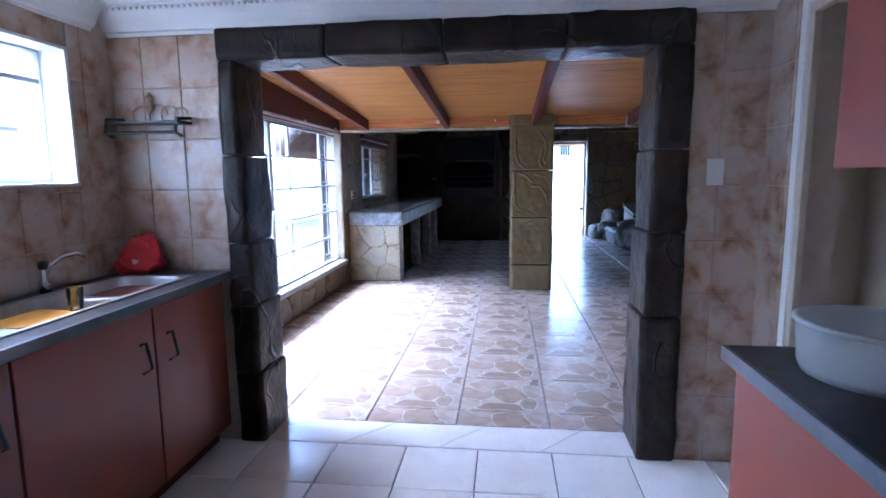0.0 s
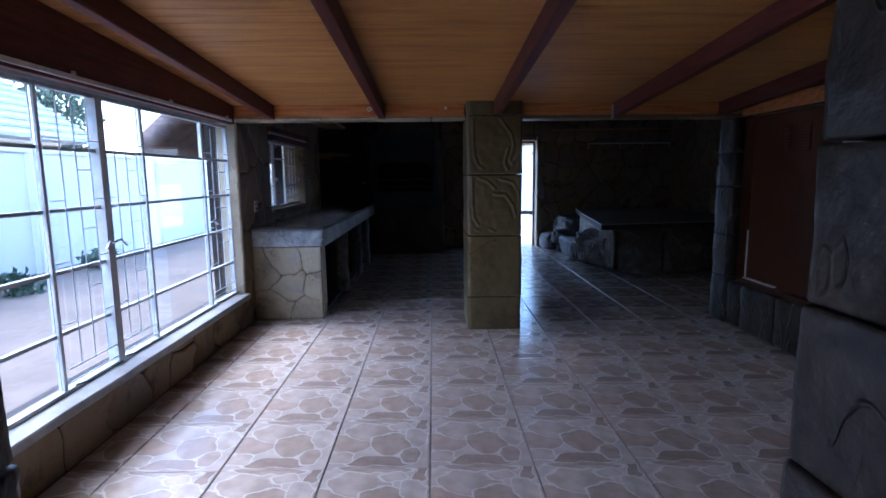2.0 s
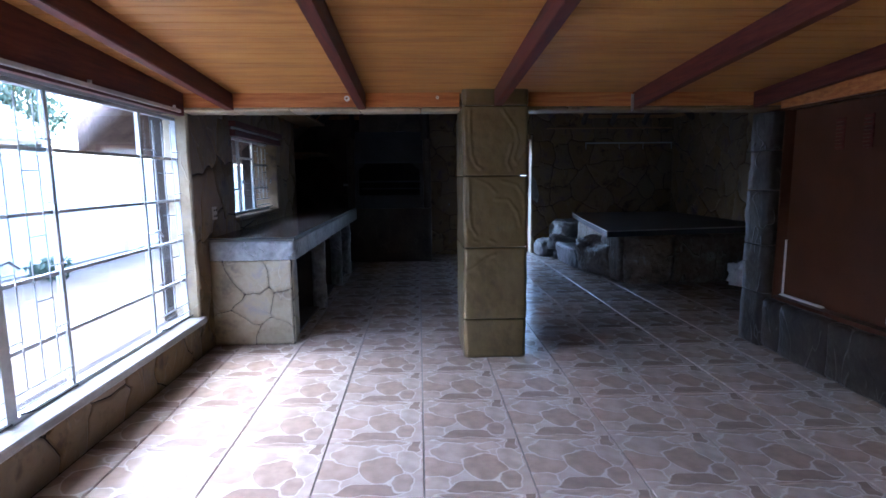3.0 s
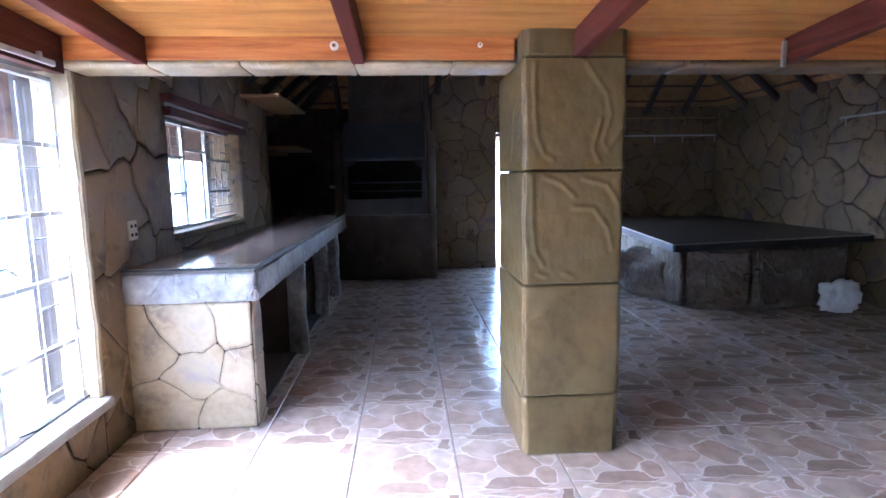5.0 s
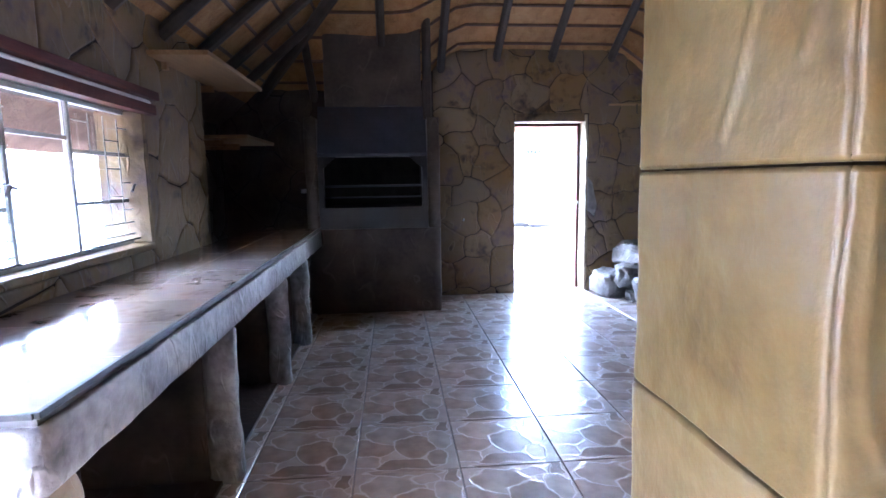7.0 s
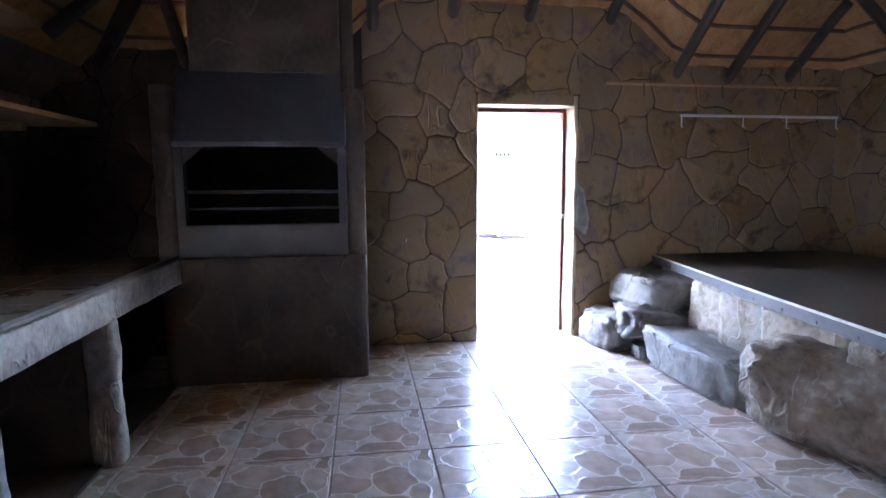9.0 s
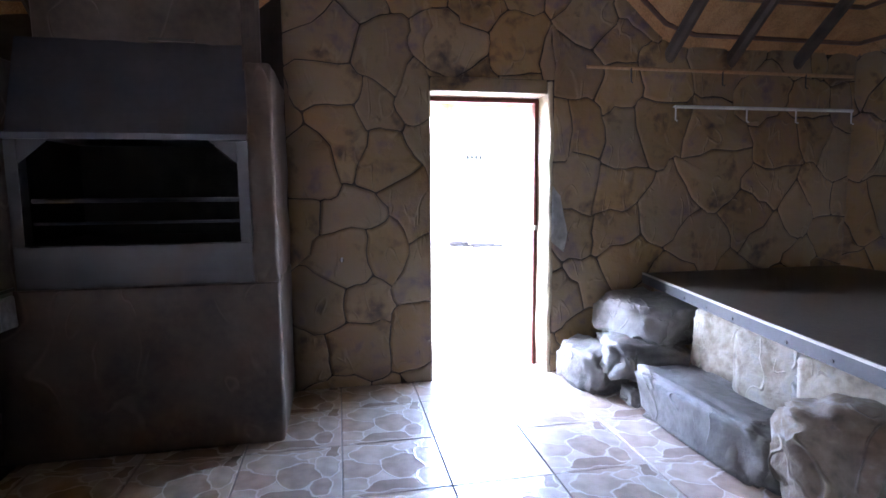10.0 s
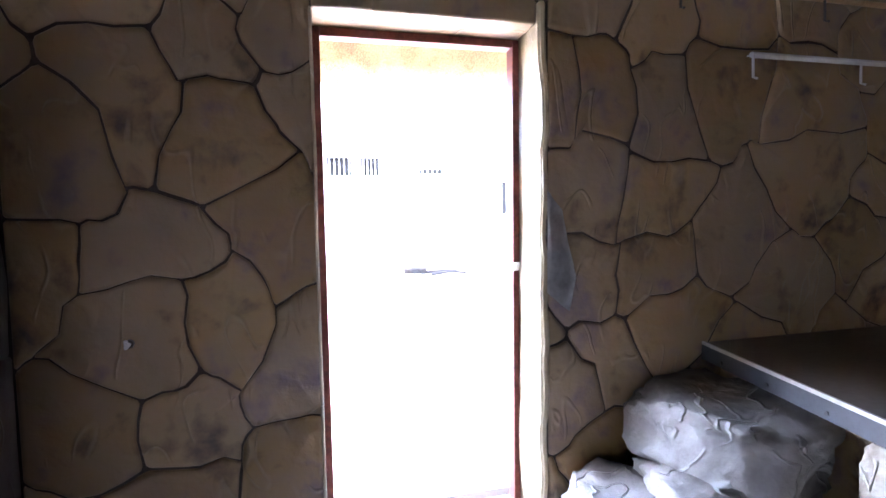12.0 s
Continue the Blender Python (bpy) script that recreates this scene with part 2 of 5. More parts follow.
POLE = material("dark_gum_pole", [(0.02, 0.014, 0.011), (0.055, 0.035, 0.026)], 0.6, 9, 0.4, fine=40, depth=0.008)
LATH = material("brown_lath", [(0.05, 0.022, 0.012), (0.12, 0.055, 0.03)], 0.6, 9, 0.3, fine=40)
OLD_THATCH = material("weathered_thatch", [(0.07, 0.05, 0.042), (0.15, 0.11, 0.095), (0.20, 0.155, 0.135)], 0.9, 4, 1.0, fine=55, stretch=(2.2, 2.2, 0.5), depth=0.02, spots=1.0)
THATCH = material("thatch_reed", [(0.19, 0.085, 0.028), (0.36, 0.19, 0.075), (0.45, 0.27, 0.125)], 0.85, 4, 1.0, fine=55, stretch=(2.2, 2.2, 0.5), depth=0.02, spots=1.0)
STEEL_WHITE = material("white_painted_steel", [(0.40, 0.42, 0.43), (0.55, 0.57, 0.58)], 0.4, 12, 0.12)
SILL = material("cement_sill", [(0.19, 0.19, 0.19), (0.30, 0.30, 0.295)], 0.55, 8, 0.4, fine=40)
HOOD = material("blued_steel", [(0.028, 0.032, 0.045), (0.054, 0.060, 0.080)], 0.5, 3, 0.1, metal=0.25, fine=30)
SOOT = material("soot_black", [(0.008, 0.008, 0.008), (0.02, 0.018, 0.016)], 0.85, 8, 0.4)
ALU = material("brushed_aluminium", [(0.35, 0.38, 0.42), (0.55, 0.57, 0.60)], 0.35, 9, 0.1, metal=0.8, stretch=(1, 12, 1))
NOSING = material("worn_white_nosing", [(0.26, 0.245, 0.22), (0.42, 0.40, 0.37)], 0.5, 14, 0.1)
DARK_STRIP = material("dark_metal_strip", [(0.016, 0.018, 0.022), (0.032, 0.036, 0.044)], 0.6, 9, 0.15)
CHROME = material("chrome", [(0.7, 0.7, 0.72)], 0.1, 6, 0.0, metal=1.0)
BASIN = material("stainless_steel", [(0.42, 0.43, 0.45), (0.55, 0.56, 0.58)], 0.37, 8, 0.03, metal=1.0, stretch=(1, 8, 1))
WORKTOP = material("black_worktop", [(0.013, 0.013, 0.015), (0.021, 0.021, 0.024)], 0.38, 40, 0.05)
EDGE = material("worktop_edge", [(0.06, 0.07, 0.09), (0.11, 0.12, 0.14)], 0.37, 12, 0.05)
CABINET = material("cherry_cabinet_board", [(0.20, 0.044, 0.023), (0.21, 0.046, 0.024)], 0.36, 2, 0.0)
CABINET_PINK = material("salmon_cabinet_board", [(0.27, 0.052, 0.024), (0.275, 0.053, 0.025)], 0.5, 2, 0.0)
ORANGE_WALL = material("rust_painted_board", [(0.060, 0.022, 0.010), (0.085, 0.031, 0.015)], 0.38, 3, 0.15)
COUNTER_TILE = material("glazed_counter_tile", [(0.19, 0.14, 0.11), (0.30, 0.24, 0.20), (0.24, 0.21, 0.20)], 0.14, 6, 0.05, vary=0.08, fine=25)
SLAB_TOP = material("dusty_slab_top", [(0.045, 0.034, 0.027), (0.080, 0.063, 0.051), (0.11, 0.09, 0.075)], 0.55, 1.6, 0.2, fine=40)
SWITCH = material("white_plastic", [(0.70, 0.70, 0.69), (0.76, 0.76, 0.75)], 0.35, 12, 0.0)
DARK_STEEL = material("smoked_steel", [(0.009, 0.010, 0.013), (0.022, 0.024, 0.031)], 0.5, 6, 0.2, fine=30)
BLACK_IRON = material("black_iron", [(0.012, 0.012, 0.012), (0.03, 0.03, 0.03)], 0.45, 20, 0.1, metal=0.3)
RED_PLASTIC = material("red_plastic_bag", [(0.42, 0.015, 0.02), (0.55, 0.03, 0.035)], 0.35, 14, 0.3)
YELLOW_CLOTH = material("yellow_plastic", [(0.75, 0.33, 0.02), (0.82, 0.42, 0.05)], 0.4, 10, 0.1)
BAG = material("white_plastic_bag", [(0.55, 0.56, 0.58), (0.70, 0.70, 0.71)], 0.35, 16, 0.4)
GREY_FILM = material("grey_plastic_film", [(0.16, 0.165, 0.16), (0.30, 0.31, 0.30)], 0.35, 16, 0.6)
TUB = material("frosted_plastic", [(0.80, 0.82, 0.82), (0.86, 0.88, 0.88)], 0.5, 6, 0.02)
TUB.node_tree.nodes["Principled BSDF"].inputs["Transmission Weight"].default_value = 0.68
GLASS = glass_material("window_glass")
CONCRETE = material("pale_concrete_yard", [(0.36, 0.33, 0.29), (0.50, 0.46, 0.41)], 0.9, 0.8, 0.3, fine=20)
EARTH = material("dry_garden_soil", [(0.11, 0.086, 0.062), (0.18, 0.138, 0.100)], 0.95, 1.2, 0.5, fine=14)
PLASTER_OUT = material("white_boundary_plaster", [(0.60, 0.58, 0.54), (0.74, 0.72, 0.69)], 0.85, 0.9, 0.2, fine=12)
ROOF_TILE = material("grey_roof_tile", [(0.20, 0.18, 0.17), (0.33, 0.30, 0.28)], 0.8, 3, 0.4)
PALE_ROOF = material("pale_metal_roof", [(0.34, 0.34, 0.34), (0.46, 0.46, 0.45)], 0.6, 2, 0.2)
GARDEN_WALL = material("cream_boundary_plaster", [(0.78, 0.74, 0.66), (0.86, 0.83, 0.76)], 0.85, 0.9, 0.2, fine=12)
LEAF = material("green_leaf", [(0.055, 0.095, 0.055), (0.095, 0.14, 0.085)], 0.55, 5, 0.1)
BARK = material("grey_bark", [(0.06, 0.05, 0.04), (0.14, 0.11, 0.09)], 0.9, 14, 0.8)


for m in (PINE, RED_WOOD, STONE, FACE_STONE, BROWN_ROCK, ARCH_STONE, FIRE_STONE, JOINT, ORANGE_WALL, SLAB_TOP):
    m.node_tree.nodes["Principled BSDF"].inputs["Specular IOR Level"].default_value = 0.2
SOOT.node_tree.nodes["Principled BSDF"].inputs["Specular IOR Level"].default_value = 0.03


# ---- mesh helpers ----
def link(name, bm, mat, parent=None, label="", smooth=False):
    me = bpy.data.meshes.new(name)
    bm.normal_update()
    bm.to_mesh(me)
    bm.free()
    me.materials.append(mat)
    if smooth:
        me.polygons.foreach_set("use_smooth", [True] * len(me.polygons))
    ob = new(name, me)
    if parent is not None:
        ob.parent = parent
        ob.matrix_parent_inverse = placed(parent).inverted()
    if label:
        ob["label"] = label
    return ob


def placed(p):
    return p.matrix_basis.copy() if p.parent is None else placed(p.parent) @ p.matrix_parent_inverse @ p.matrix_basis


def part(name, bm, mat, parent, label="", smooth=False):
    return link(name, bm, mat, parent, label, smooth)


def thing(name, at, label, category, group="", kind=""):
    ob = new(name)
    ob.empty_display_size = 0.1
    ob.matrix_basis = Matrix.Translation(at)
    return tagged(ob, label, category, group, kind)


def box(x0, y0, z0, x1, y1, z1, bevel=0.0, bm=None):
    own = bm is None
    bm = bmesh.new() if own else bm
    ret = bmesh.ops.create_cube(bm, size=1)
    vs = ret["verts"]
    for v in vs:
        v.co = Vector(((x0 + x1) / 2 + v.co.x * (x1 - x0), (y0 + y1) / 2 + v.co.y * (y1 - y0), (z0 + z1) / 2 + v.co.z * (z1 - z0)))
    if bevel:
        edges = list({e for v in vs for e in v.link_edges})
        bmesh.ops.bevel(bm, geom=edges, offset=bevel, segments=2, affect="EDGES", profile=0.6)
    return bm


def boxes(*rows, bevel=0.0):
    bm = bmesh.new()
    for r in rows:
        box(*r, bevel=bevel, bm=bm)
    return bm


def tube(points, radius, sides=8, bm=None, taper=1.0):
    """A round bar along the points, with closed ends."""
    bm = bmesh.new() if bm is None else bm
    pts = [Vector(p) for p in points]
    rings = []
    for k, p in enumerate(pts):
        d = (pts[min(k + 1, len(pts) - 1)] - pts[max(k - 1, 0)]).normalized()
        side = d.cross(Vector((0, 0, 1)) if abs(d.z) < 0.9 else Vector((1, 0, 0))).normalized()
        up = side.cross(d)
        r = radius * (1 + (taper - 1) * k / max(1, len(pts) - 1))
        rings.append([bm.verts.new(p + r * (math.cos(a) * side + math.sin(a) * up)) for a in [2 * math.pi * i / sides for i in range(sides)]])
    for a, b in zip(rings, rings[1:]):
        for i in range(sides):
            bm.faces.new((a[i], a[(i + 1) % sides], b[(i + 1) % sides], b[i]))
    bm.faces.new(rings[0][::-1])
    bm.faces.new(rings[-1])
    return bm


def prism(poly, z0, z1, bevel=0.0):
    bm = bmesh.new()
    low = [bm.verts.new((x, y, z0)) for x, y in poly]
    high = [bm.verts.new((x, y, z1)) for x, y in poly]
    n = len(poly)
    bm.faces.new(low[::-1])
    bm.faces.new(high)
    for i in range(n):
        bm.faces.new((low[i], low[(i + 1) % n], high[(i + 1) % n], high[i]))
    bmesh.ops.recalc_face_normals(bm, faces=bm.faces)
    if bevel:
        bmesh.ops.bevel(bm, geom=list(bm.edges), offset=bevel, segments=2, affect="EDGES")
    return bm


def lathe(profile, at, sides=24, caps=True):
    bm = bmesh.new()
    rings = [[bm.verts.new((at[0] + r * math.cos(a), at[1] + r * math.sin(a), at[2] + z)) for a in [2 * math.pi * i / sides for i in range(sides)]] for r, z in profile]
    for a, b in zip(rings, rings[1:]):
        for i in range(sides):
            bm.faces.new((a[i], a[(i + 1) % sides], b[(i + 1) % sides], b[i]))
    if caps:
        bm.faces.new(rings[0][::-1])
        bm.faces.new(rings[-1])
    bmesh.ops.recalc_face_normals(bm, faces=bm.faces)
    return bm


def rough_block(x0, y0, z0, x1, y1, z1, amount, seed, cuts=5, bevel=0.02, freq=5.0, joint=2, groove=0.005, ridge=0.0, step=0.07, strokes=()):
    """A block of hand-shaped plaster: rounded edges, an uneven face and a shallow groove at its joints."""
    bm = box(x0, y0, z0, x1, y1, z1)
    for axis, lo, hi in ((0, x0, x1), (1, y0, y1), (2, z0, z1)):
        n = max(1, min(cuts * 3 if not (ridge or strokes) else 60, int((hi - lo) / step)))
        at = [lo + (hi - lo) * k / n for k in range(1, n)]
        edge = 0.009 if axis == joint else bevel * 0.8
        at += [c for c in (lo + edge, hi - edge) if lo < c < hi]
        for c in at:
            co, no = [0, 0, 0], [0, 0, 0]
            co[axis], no[axis] = c, 1
            bmesh.ops.bisect_plane(bm, geom=bm.verts[:] + bm.edges[:] + bm.faces[:], plane_co=co, plane_no=no)
    lo, hi = Vector((x0, y0, z0)), Vector((x1, y1, z1))
    for v in bm.verts:
        near = [min(abs(v.co[i] - lo[i]), abs(hi[i] - v.co[i])) for i in range(3)]
        c = v.co.copy()
        for i in range(3):
            if near[i] < 1e-5 and i != joint:
                others = min(near[j] for j in range(3) if j != i and j != joint)
                pull = bevel * 0.5 * max(0, 1 - others / (bevel * 1.2)) ** 2
                pull += groove if near[joint] < 1e-5 else 0
                c[i] += pull if abs(v.co[i] - lo[i]) < 1e-5 else -pull
        nv = Vector(noise.noise_vector(v.co * freq + Vector((seed * 3.7, seed, 0))))
        nv += Vector(noise.noise_vector(v.co * freq * 3.1 + Vector((seed, seed * 1.3, 7)))) * 0.35
        nv[joint] *= 0.12
        if ridge:
            q = Vector((v.co.x, v.co.y, v.co.z * 0.55)) * 4.2 + Vector((seed, 0, seed * 0.7))
            line = max(0.0, 1 - abs(noise.noise(q) + 0.35 * noise.noise(q * 2.3)) * 7) ** 1.5
            patch = max(0.0, min(1.0, noise.noise(q * 0.6 + Vector((9, 3, 1))) * 3 + 0.6))
            for i in range(3):
                if near[i] < 1e-5 and i != joint:
                    c[i] += (-1 if abs(v.co[i] - lo[i]) < 1e-5 else 1) * ridge * line * patch
        for axis, line in strokes:
            if abs(v.co[axis] - lo[axis]) < 1e-5:
                across = 1 - axis
                p = Vector((v.co[across], v.co.z))
                far = min(to_segment(p, a, b) for a, b in zip(line, line[1:]))
                c[axis] -= 0.0060 * math.exp(-(far / 0.009) ** 2) - 0.0012 * math.exp(-((far - 0.022) / 0.010) ** 2)
        v.co = c + nv * amount
    return bm


def to_segment(p, a, b):
    a, b = Vector(a), Vector(b)
    s = max(0.0, min(1.0, (p - a).dot(b - a) / max(1e-9, (b - a).length_squared)))
    return (p - a - (b - a) * s).length


def boulder(centre, size, seed, turn=0.0, square=0.55, rough=0.09):
    bm = bmesh.new()
    bmesh.ops.create_icosphere(bm, subdivisions=4, radius=1)
    rot = Matrix.Rotation(radians(turn), 3, "Z")
    off = Vector((seed * 5.1, seed * 2.3, seed))
    for v in bm.verts:
        d = v.co.normalized()
        p = Vector([math.copysign(abs(c) ** square, c) for c in d])
        n = 1 + rough * noise.noise(d * 1.7 + off) * 1.6 + rough * 0.8 * noise.noise(d * 4.5 + off) + rough * 0.4 * noise.noise(d * 11 + off) - rough * 0.5 * max(0.0, 1 - 5 * abs(noise.noise(Vector((d.x, d.y, d.z * 2.2)) * 2.1 + off)))
        p = Vector((p.x * size[0] / 2, p.y * size[1] / 2, p.z * size[2] / 2)) * n
        v.co = Vector(centre) + rot @ p
        v.co.z = max(v.co.z, 0.0)
    return bm


def clip(poly, nx, ny, c):
    """The part of a polygon where nx*x + ny*y <= c."""
    out = []
    for k, p in enumerate(poly):
        q = poly[(k + 1) % len(poly)]
        a, b = nx * p[0] + ny * p[1] - c, nx * q[0] + ny * q[1] - c
        if a <= 0:
            out.append(p)
        if (a < 0 < b) or (b < 0 < a):
            s = a / (a - b)
            out.append((p[0] + s * (q[0] - p[0]), p[1] + s * (q[1] - p[1])))
    return out


def area(poly):
    return abs(sum(p[0] * q[1] - q[0] * p[1] for p, q in zip(poly, poly[1:] + poly[:1]))) / 2


def stone_cells(width, height, cell, gap, seed, holes=(), tall=1.0, middles=()):
    """Irregular stones that cover a wall of that size round its openings; middles: places of known stones."""
    rnd = random.Random(seed)
    seeds = []
    nx, ny = max(1, round(width / cell)), max(1, round(height / (cell * tall)))
    for i in range(nx + 2):
        for j in range(ny + 2):
            u = (i - 0.5 + (0.5 if j % 2 else 0.0) + rnd.uniform(-0.42, 0.42)) * width / nx
            v = (j - 0.5 + rnd.uniform(-0.42, 0.42)) * height / ny
            if all(math.hypot(u - a, v - b) > cell * 0.8 for a, b in middles):
                seeds.append((u, v))
    seeds += list(middles)
    cells = []
    for a in seeds:
        poly = [(0, 0), (width, 0), (width, height), (0, height)]
        for b in seeds:
            dx, dy = b[0] - a[0], b[1] - a[1]
            d = math.hypot(dx, dy)
            if a is b or d > cell * 4 or d < 1e-6:
                continue
            poly = clip(poly, dx / d, dy / d, (dx * (a[0] + b[0]) + dy * (a[1] + b[1])) / (2 * d) - gap / 2)
            if len(poly) < 3:
                break
        pieces = [poly] if len(poly) > 2 else []
        for u0, v0, u1, v1 in holes:
            done = []
            for p in pieces:
                if max(q[0] for q in p) <= u0 or min(q[0] for q in p) >= u1 or max(q[1] for q in p) <= v0 or min(q[1] for q in p) >= v1:
                    done.append(p)
                    continue
                rest = p
                for n, m, c in ((1, 0, u0), (-1, 0, -u1), (0, 1, v0), (0, -1, -v1)):
                    keep = clip(rest, n, m, c)
                    if len(keep) > 2 and area(keep) > 0.0012:
                        done.append(keep)
                    rest = clip(rest, -n, -m, -c - 1e-9) if len(rest) > 2 else rest
                    if len(rest) < 3:
                        break
            pieces = done
        cells += [p for p in pieces if area(p) > 0.0015]

    def warp(p):
        edge = min(p[0], width - p[0], p[1], height - p[1])
        for u0, v0, u1, v1 in holes:
            edge = min(edge, max(u0 - p[0], p[0] - u1, v0 - p[1], p[1] - v1))
        k = max(0.0, min(1.0, edge / 0.12)) * 0.22 * cell
        n = noise.noise_vector(Vector((p[0] / cell * 1.3, p[1] / cell * 1.3, seed * 1.7)))
        m = noise.noise_vector(Vector((p[0] / cell * 3.2, p[1] / cell * 3.2, seed * 2.9)))
        return (p[0] + k * (n.x * 1.3 + m.x * 0.55), p[1] + k * (n.y * 1.3 + m.y * 0.55))

    shaped = []
    for p in cells:
        soft = []
        for k, q in enumerate(p):
            r = p[(k + 1) % len(p)]
            length = math.hypot(r[0] - q[0], r[1] - q[1])
            cut = min(0.2, 0.008 / max(length, 1e-4))
            n = 3 if length < 0.12 else 5
            for s in [cut + (1 - 2 * cut) * i / (n - 1) for i in range(n)]:
                soft.append((q[0] + s * (r[0] - q[0]), q[1] + s * (r[1] - q[1])))
        shaped.append([warp(q) for q in soft])
    return shaped


def lay_stones(parent, origin, u, v, cells, mat, proud=0.012, name="stone", keep=None, seed=0):
    """Each cell becomes one slightly pillowed stone, set on the wall at origin along u and v."""
    u, v, o = Vector(u), Vector(v), Vector(origin)
    n = u.cross(v).normalized()
    rnd = random.Random(seed + 11)
    for poly in cells:
        cx, cy = sum(p[0] for p in poly) / len(poly), sum(p[1] for p in poly) / len(poly)
        if keep and not keep(cx, cy):
            continue
        bm = bmesh.new()
        h = proud * rnd.uniform(0.75, 1.25)
        low, mid, high = [], [], []
        for p in poly:
            d = math.hypot(cx - p[0], cy - p[1])
            r, s = min(0.15, 0.005 / max(d, 1e-3)), min(0.4, 0.024 / max(d, 1e-3))
            low.append(bm.verts.new(o + u * p[0] + v * p[1]))
            mid.append(bm.verts.new(o + u * (p[0] + r * (cx - p[0])) + v * (p[1] + r * (cy - p[1])) + n * h * 0.62))
            high.append(bm.verts.new(o + u * (p[0] + s * (cx - p[0])) + v * (p[1] + s * (cy - p[1])) + n * h))
        top = bm.verts.new(o + u * cx + v * cy + n * (h + rnd.uniform(0.0, 0.003)))
        k = len(poly)
        for i in range(k):
            bm.faces.new((low[i], low[(i + 1) % k], mid[(i + 1) % k], mid[i]))
            bm.faces.new((mid[i], mid[(i + 1) % k], high[(i + 1) % k], high[i])).smooth = True
            bm.faces.new((high[i], high[(i + 1) % k], top)).smooth = True
        bmesh.ops.recalc_face_normals(bm, faces=bm.faces)
        if sum((f.normal.dot(n) for f in bm.faces)) < 0:
            bmesh.ops.reverse_faces(bm, faces=bm.faces)
        part(name, bm, mat, parent)


def tile_mesh(name, w, d, h, mat, bevel=0.003):
    me = bpy.data.meshes.new(name)
    bm = bmesh.new()
    low = [bm.verts.new((x, y, 0)) for x, y in ((-w / 2, -d / 2), (w / 2, -d / 2), (w / 2, d / 2), (-w / 2, d / 2))]
    mid = [bm.verts.new((v.co.x, v.co.y, h - bevel)) for v in low]
    top = [bm.verts.new((v.co.x * (1 - 2 * bevel / w), v.co.y * (1 - 2 * bevel / d), h)) for v in low]
    for a, b in ((low, mid), (mid, top)):
        for i in range(4):
            bm.faces.new((a[i], a[(i + 1) % 4], b[(i + 1) % 4], b[i]))
    bm.faces.new(top)
    bm.normal_update()
    bm.to_mesh(me)
    bm.free()
    me.materials.append(mat)
    return me


def lay_tiles(parent, spots, size, gap, thick, mat, basis=Matrix(), name="tile", gap_y=None):
    """spots: (x0, y0, x1, y1) of each tile in the plane of basis; whole tiles share one mesh."""
    shared = {}
    for x0, y0, x1, y1 in spots:
        w, d = x1 - x0 - gap, y1 - y0 - (gap if gap_y is None else gap_y)
        if w < 0.02 or d < 0.02:
            continue
        key = (round(w, 3), round(d, 3))
        if key not in shared:
            shared[key] = tile_mesh(name, w, d, thick, mat)
        ob = new(name, shared[key])
        ob.parent = parent
        ob.matrix_parent_inverse = parent.matrix_basis.inverted()
        ob.matrix_basis = basis @ Matrix.Translation(((x0 + x1) / 2, (y0 + y1) / 2, 0))


# ---- the plan ----
KX0, KX1, KY0, KY1 = -1.72, 1.40, -2.0, 3.20          # kitchen
HX0, HX1, HY0, HY1 = -1.82, 2.88, 3.46, 7.22          # hall
RX0, RX1, RY0, RY1 = -1.82, 4.72, 7.50, 12.87         # thatched room
WALL = 0.28


def ceiling_z(y):
    return 2.075 + (7.22 - y) * 0.072


def structure(name, bm, mat, label, category="wall"):
    return tagged(link(name, bm, mat), label, category, kind="structure")


# ground and floors
ground = structure("ground", boxes((-60, -60, -0.32, 60, 60, -0.10)), EARTH, "dry earth yard round the house", "ground")
yard = structure("pavement", boxes((-1.2, 13.3, -0.10, 8, 30, -0.045)), CONCRETE, "pale sunlit concrete yard outside the back door", "pavement")
floor = structure("floor", boxes((HX0 - 0.1, HY0, -0.1, HX1 + 0.1, 7.4, -0.009), (RX0 - 0.1, 7.4, -0.1, RX1 + 0.1, 13.16, -0.009)), GROUT, "hall floor laid with large stone-print tiles", "floor")
kitchen_floor = structure("floor_kitchen", boxes((KX0 - 0.1, KY0, -0.1, KX1 + 1.4, HY0, -0.009)), DARK_GROUT, "kitchen floor of white square tiles", "floor")

# kitchen shell
structure("wall_kitchen_south", boxes((KX0 - WALL, KY0 - WALL, -0.1, KX1 + WALL, KY0, 2.5)), CREAM_PAINT, "plain cream kitchen wall")
wall_kitchen_west = structure("wall_kitchen_west", boxes((KX0 - WALL, KY0, -0.1, KX0, 1.20, 2.5), (KX0 - WALL, 1.20, -0.1, KX0, 2.92, 1.36), (KX0 - WALL, 1.20, 1.98, KX0, 2.92, 2.5),
    (KX0 - WALL, 2.92, -0.1, KX0, KY1, 2.5)), TILE_GROUT, "kitchen window wall covered in blotched beige tiles")
wall_kitchen_east = structure("wall_kitchen_east", boxes((KX1, KY0, -0.1, KX1 + 0.15, 2.13, 2.5), (KX1, 2.13, 2.02, KX1 + 0.15, 2.90, 2.5), (KX1, 2.90, -0.1, KX1 + 0.15, KY1, 2.5)), TILE_GROUT,
    "tiled kitchen wall with a doorway")
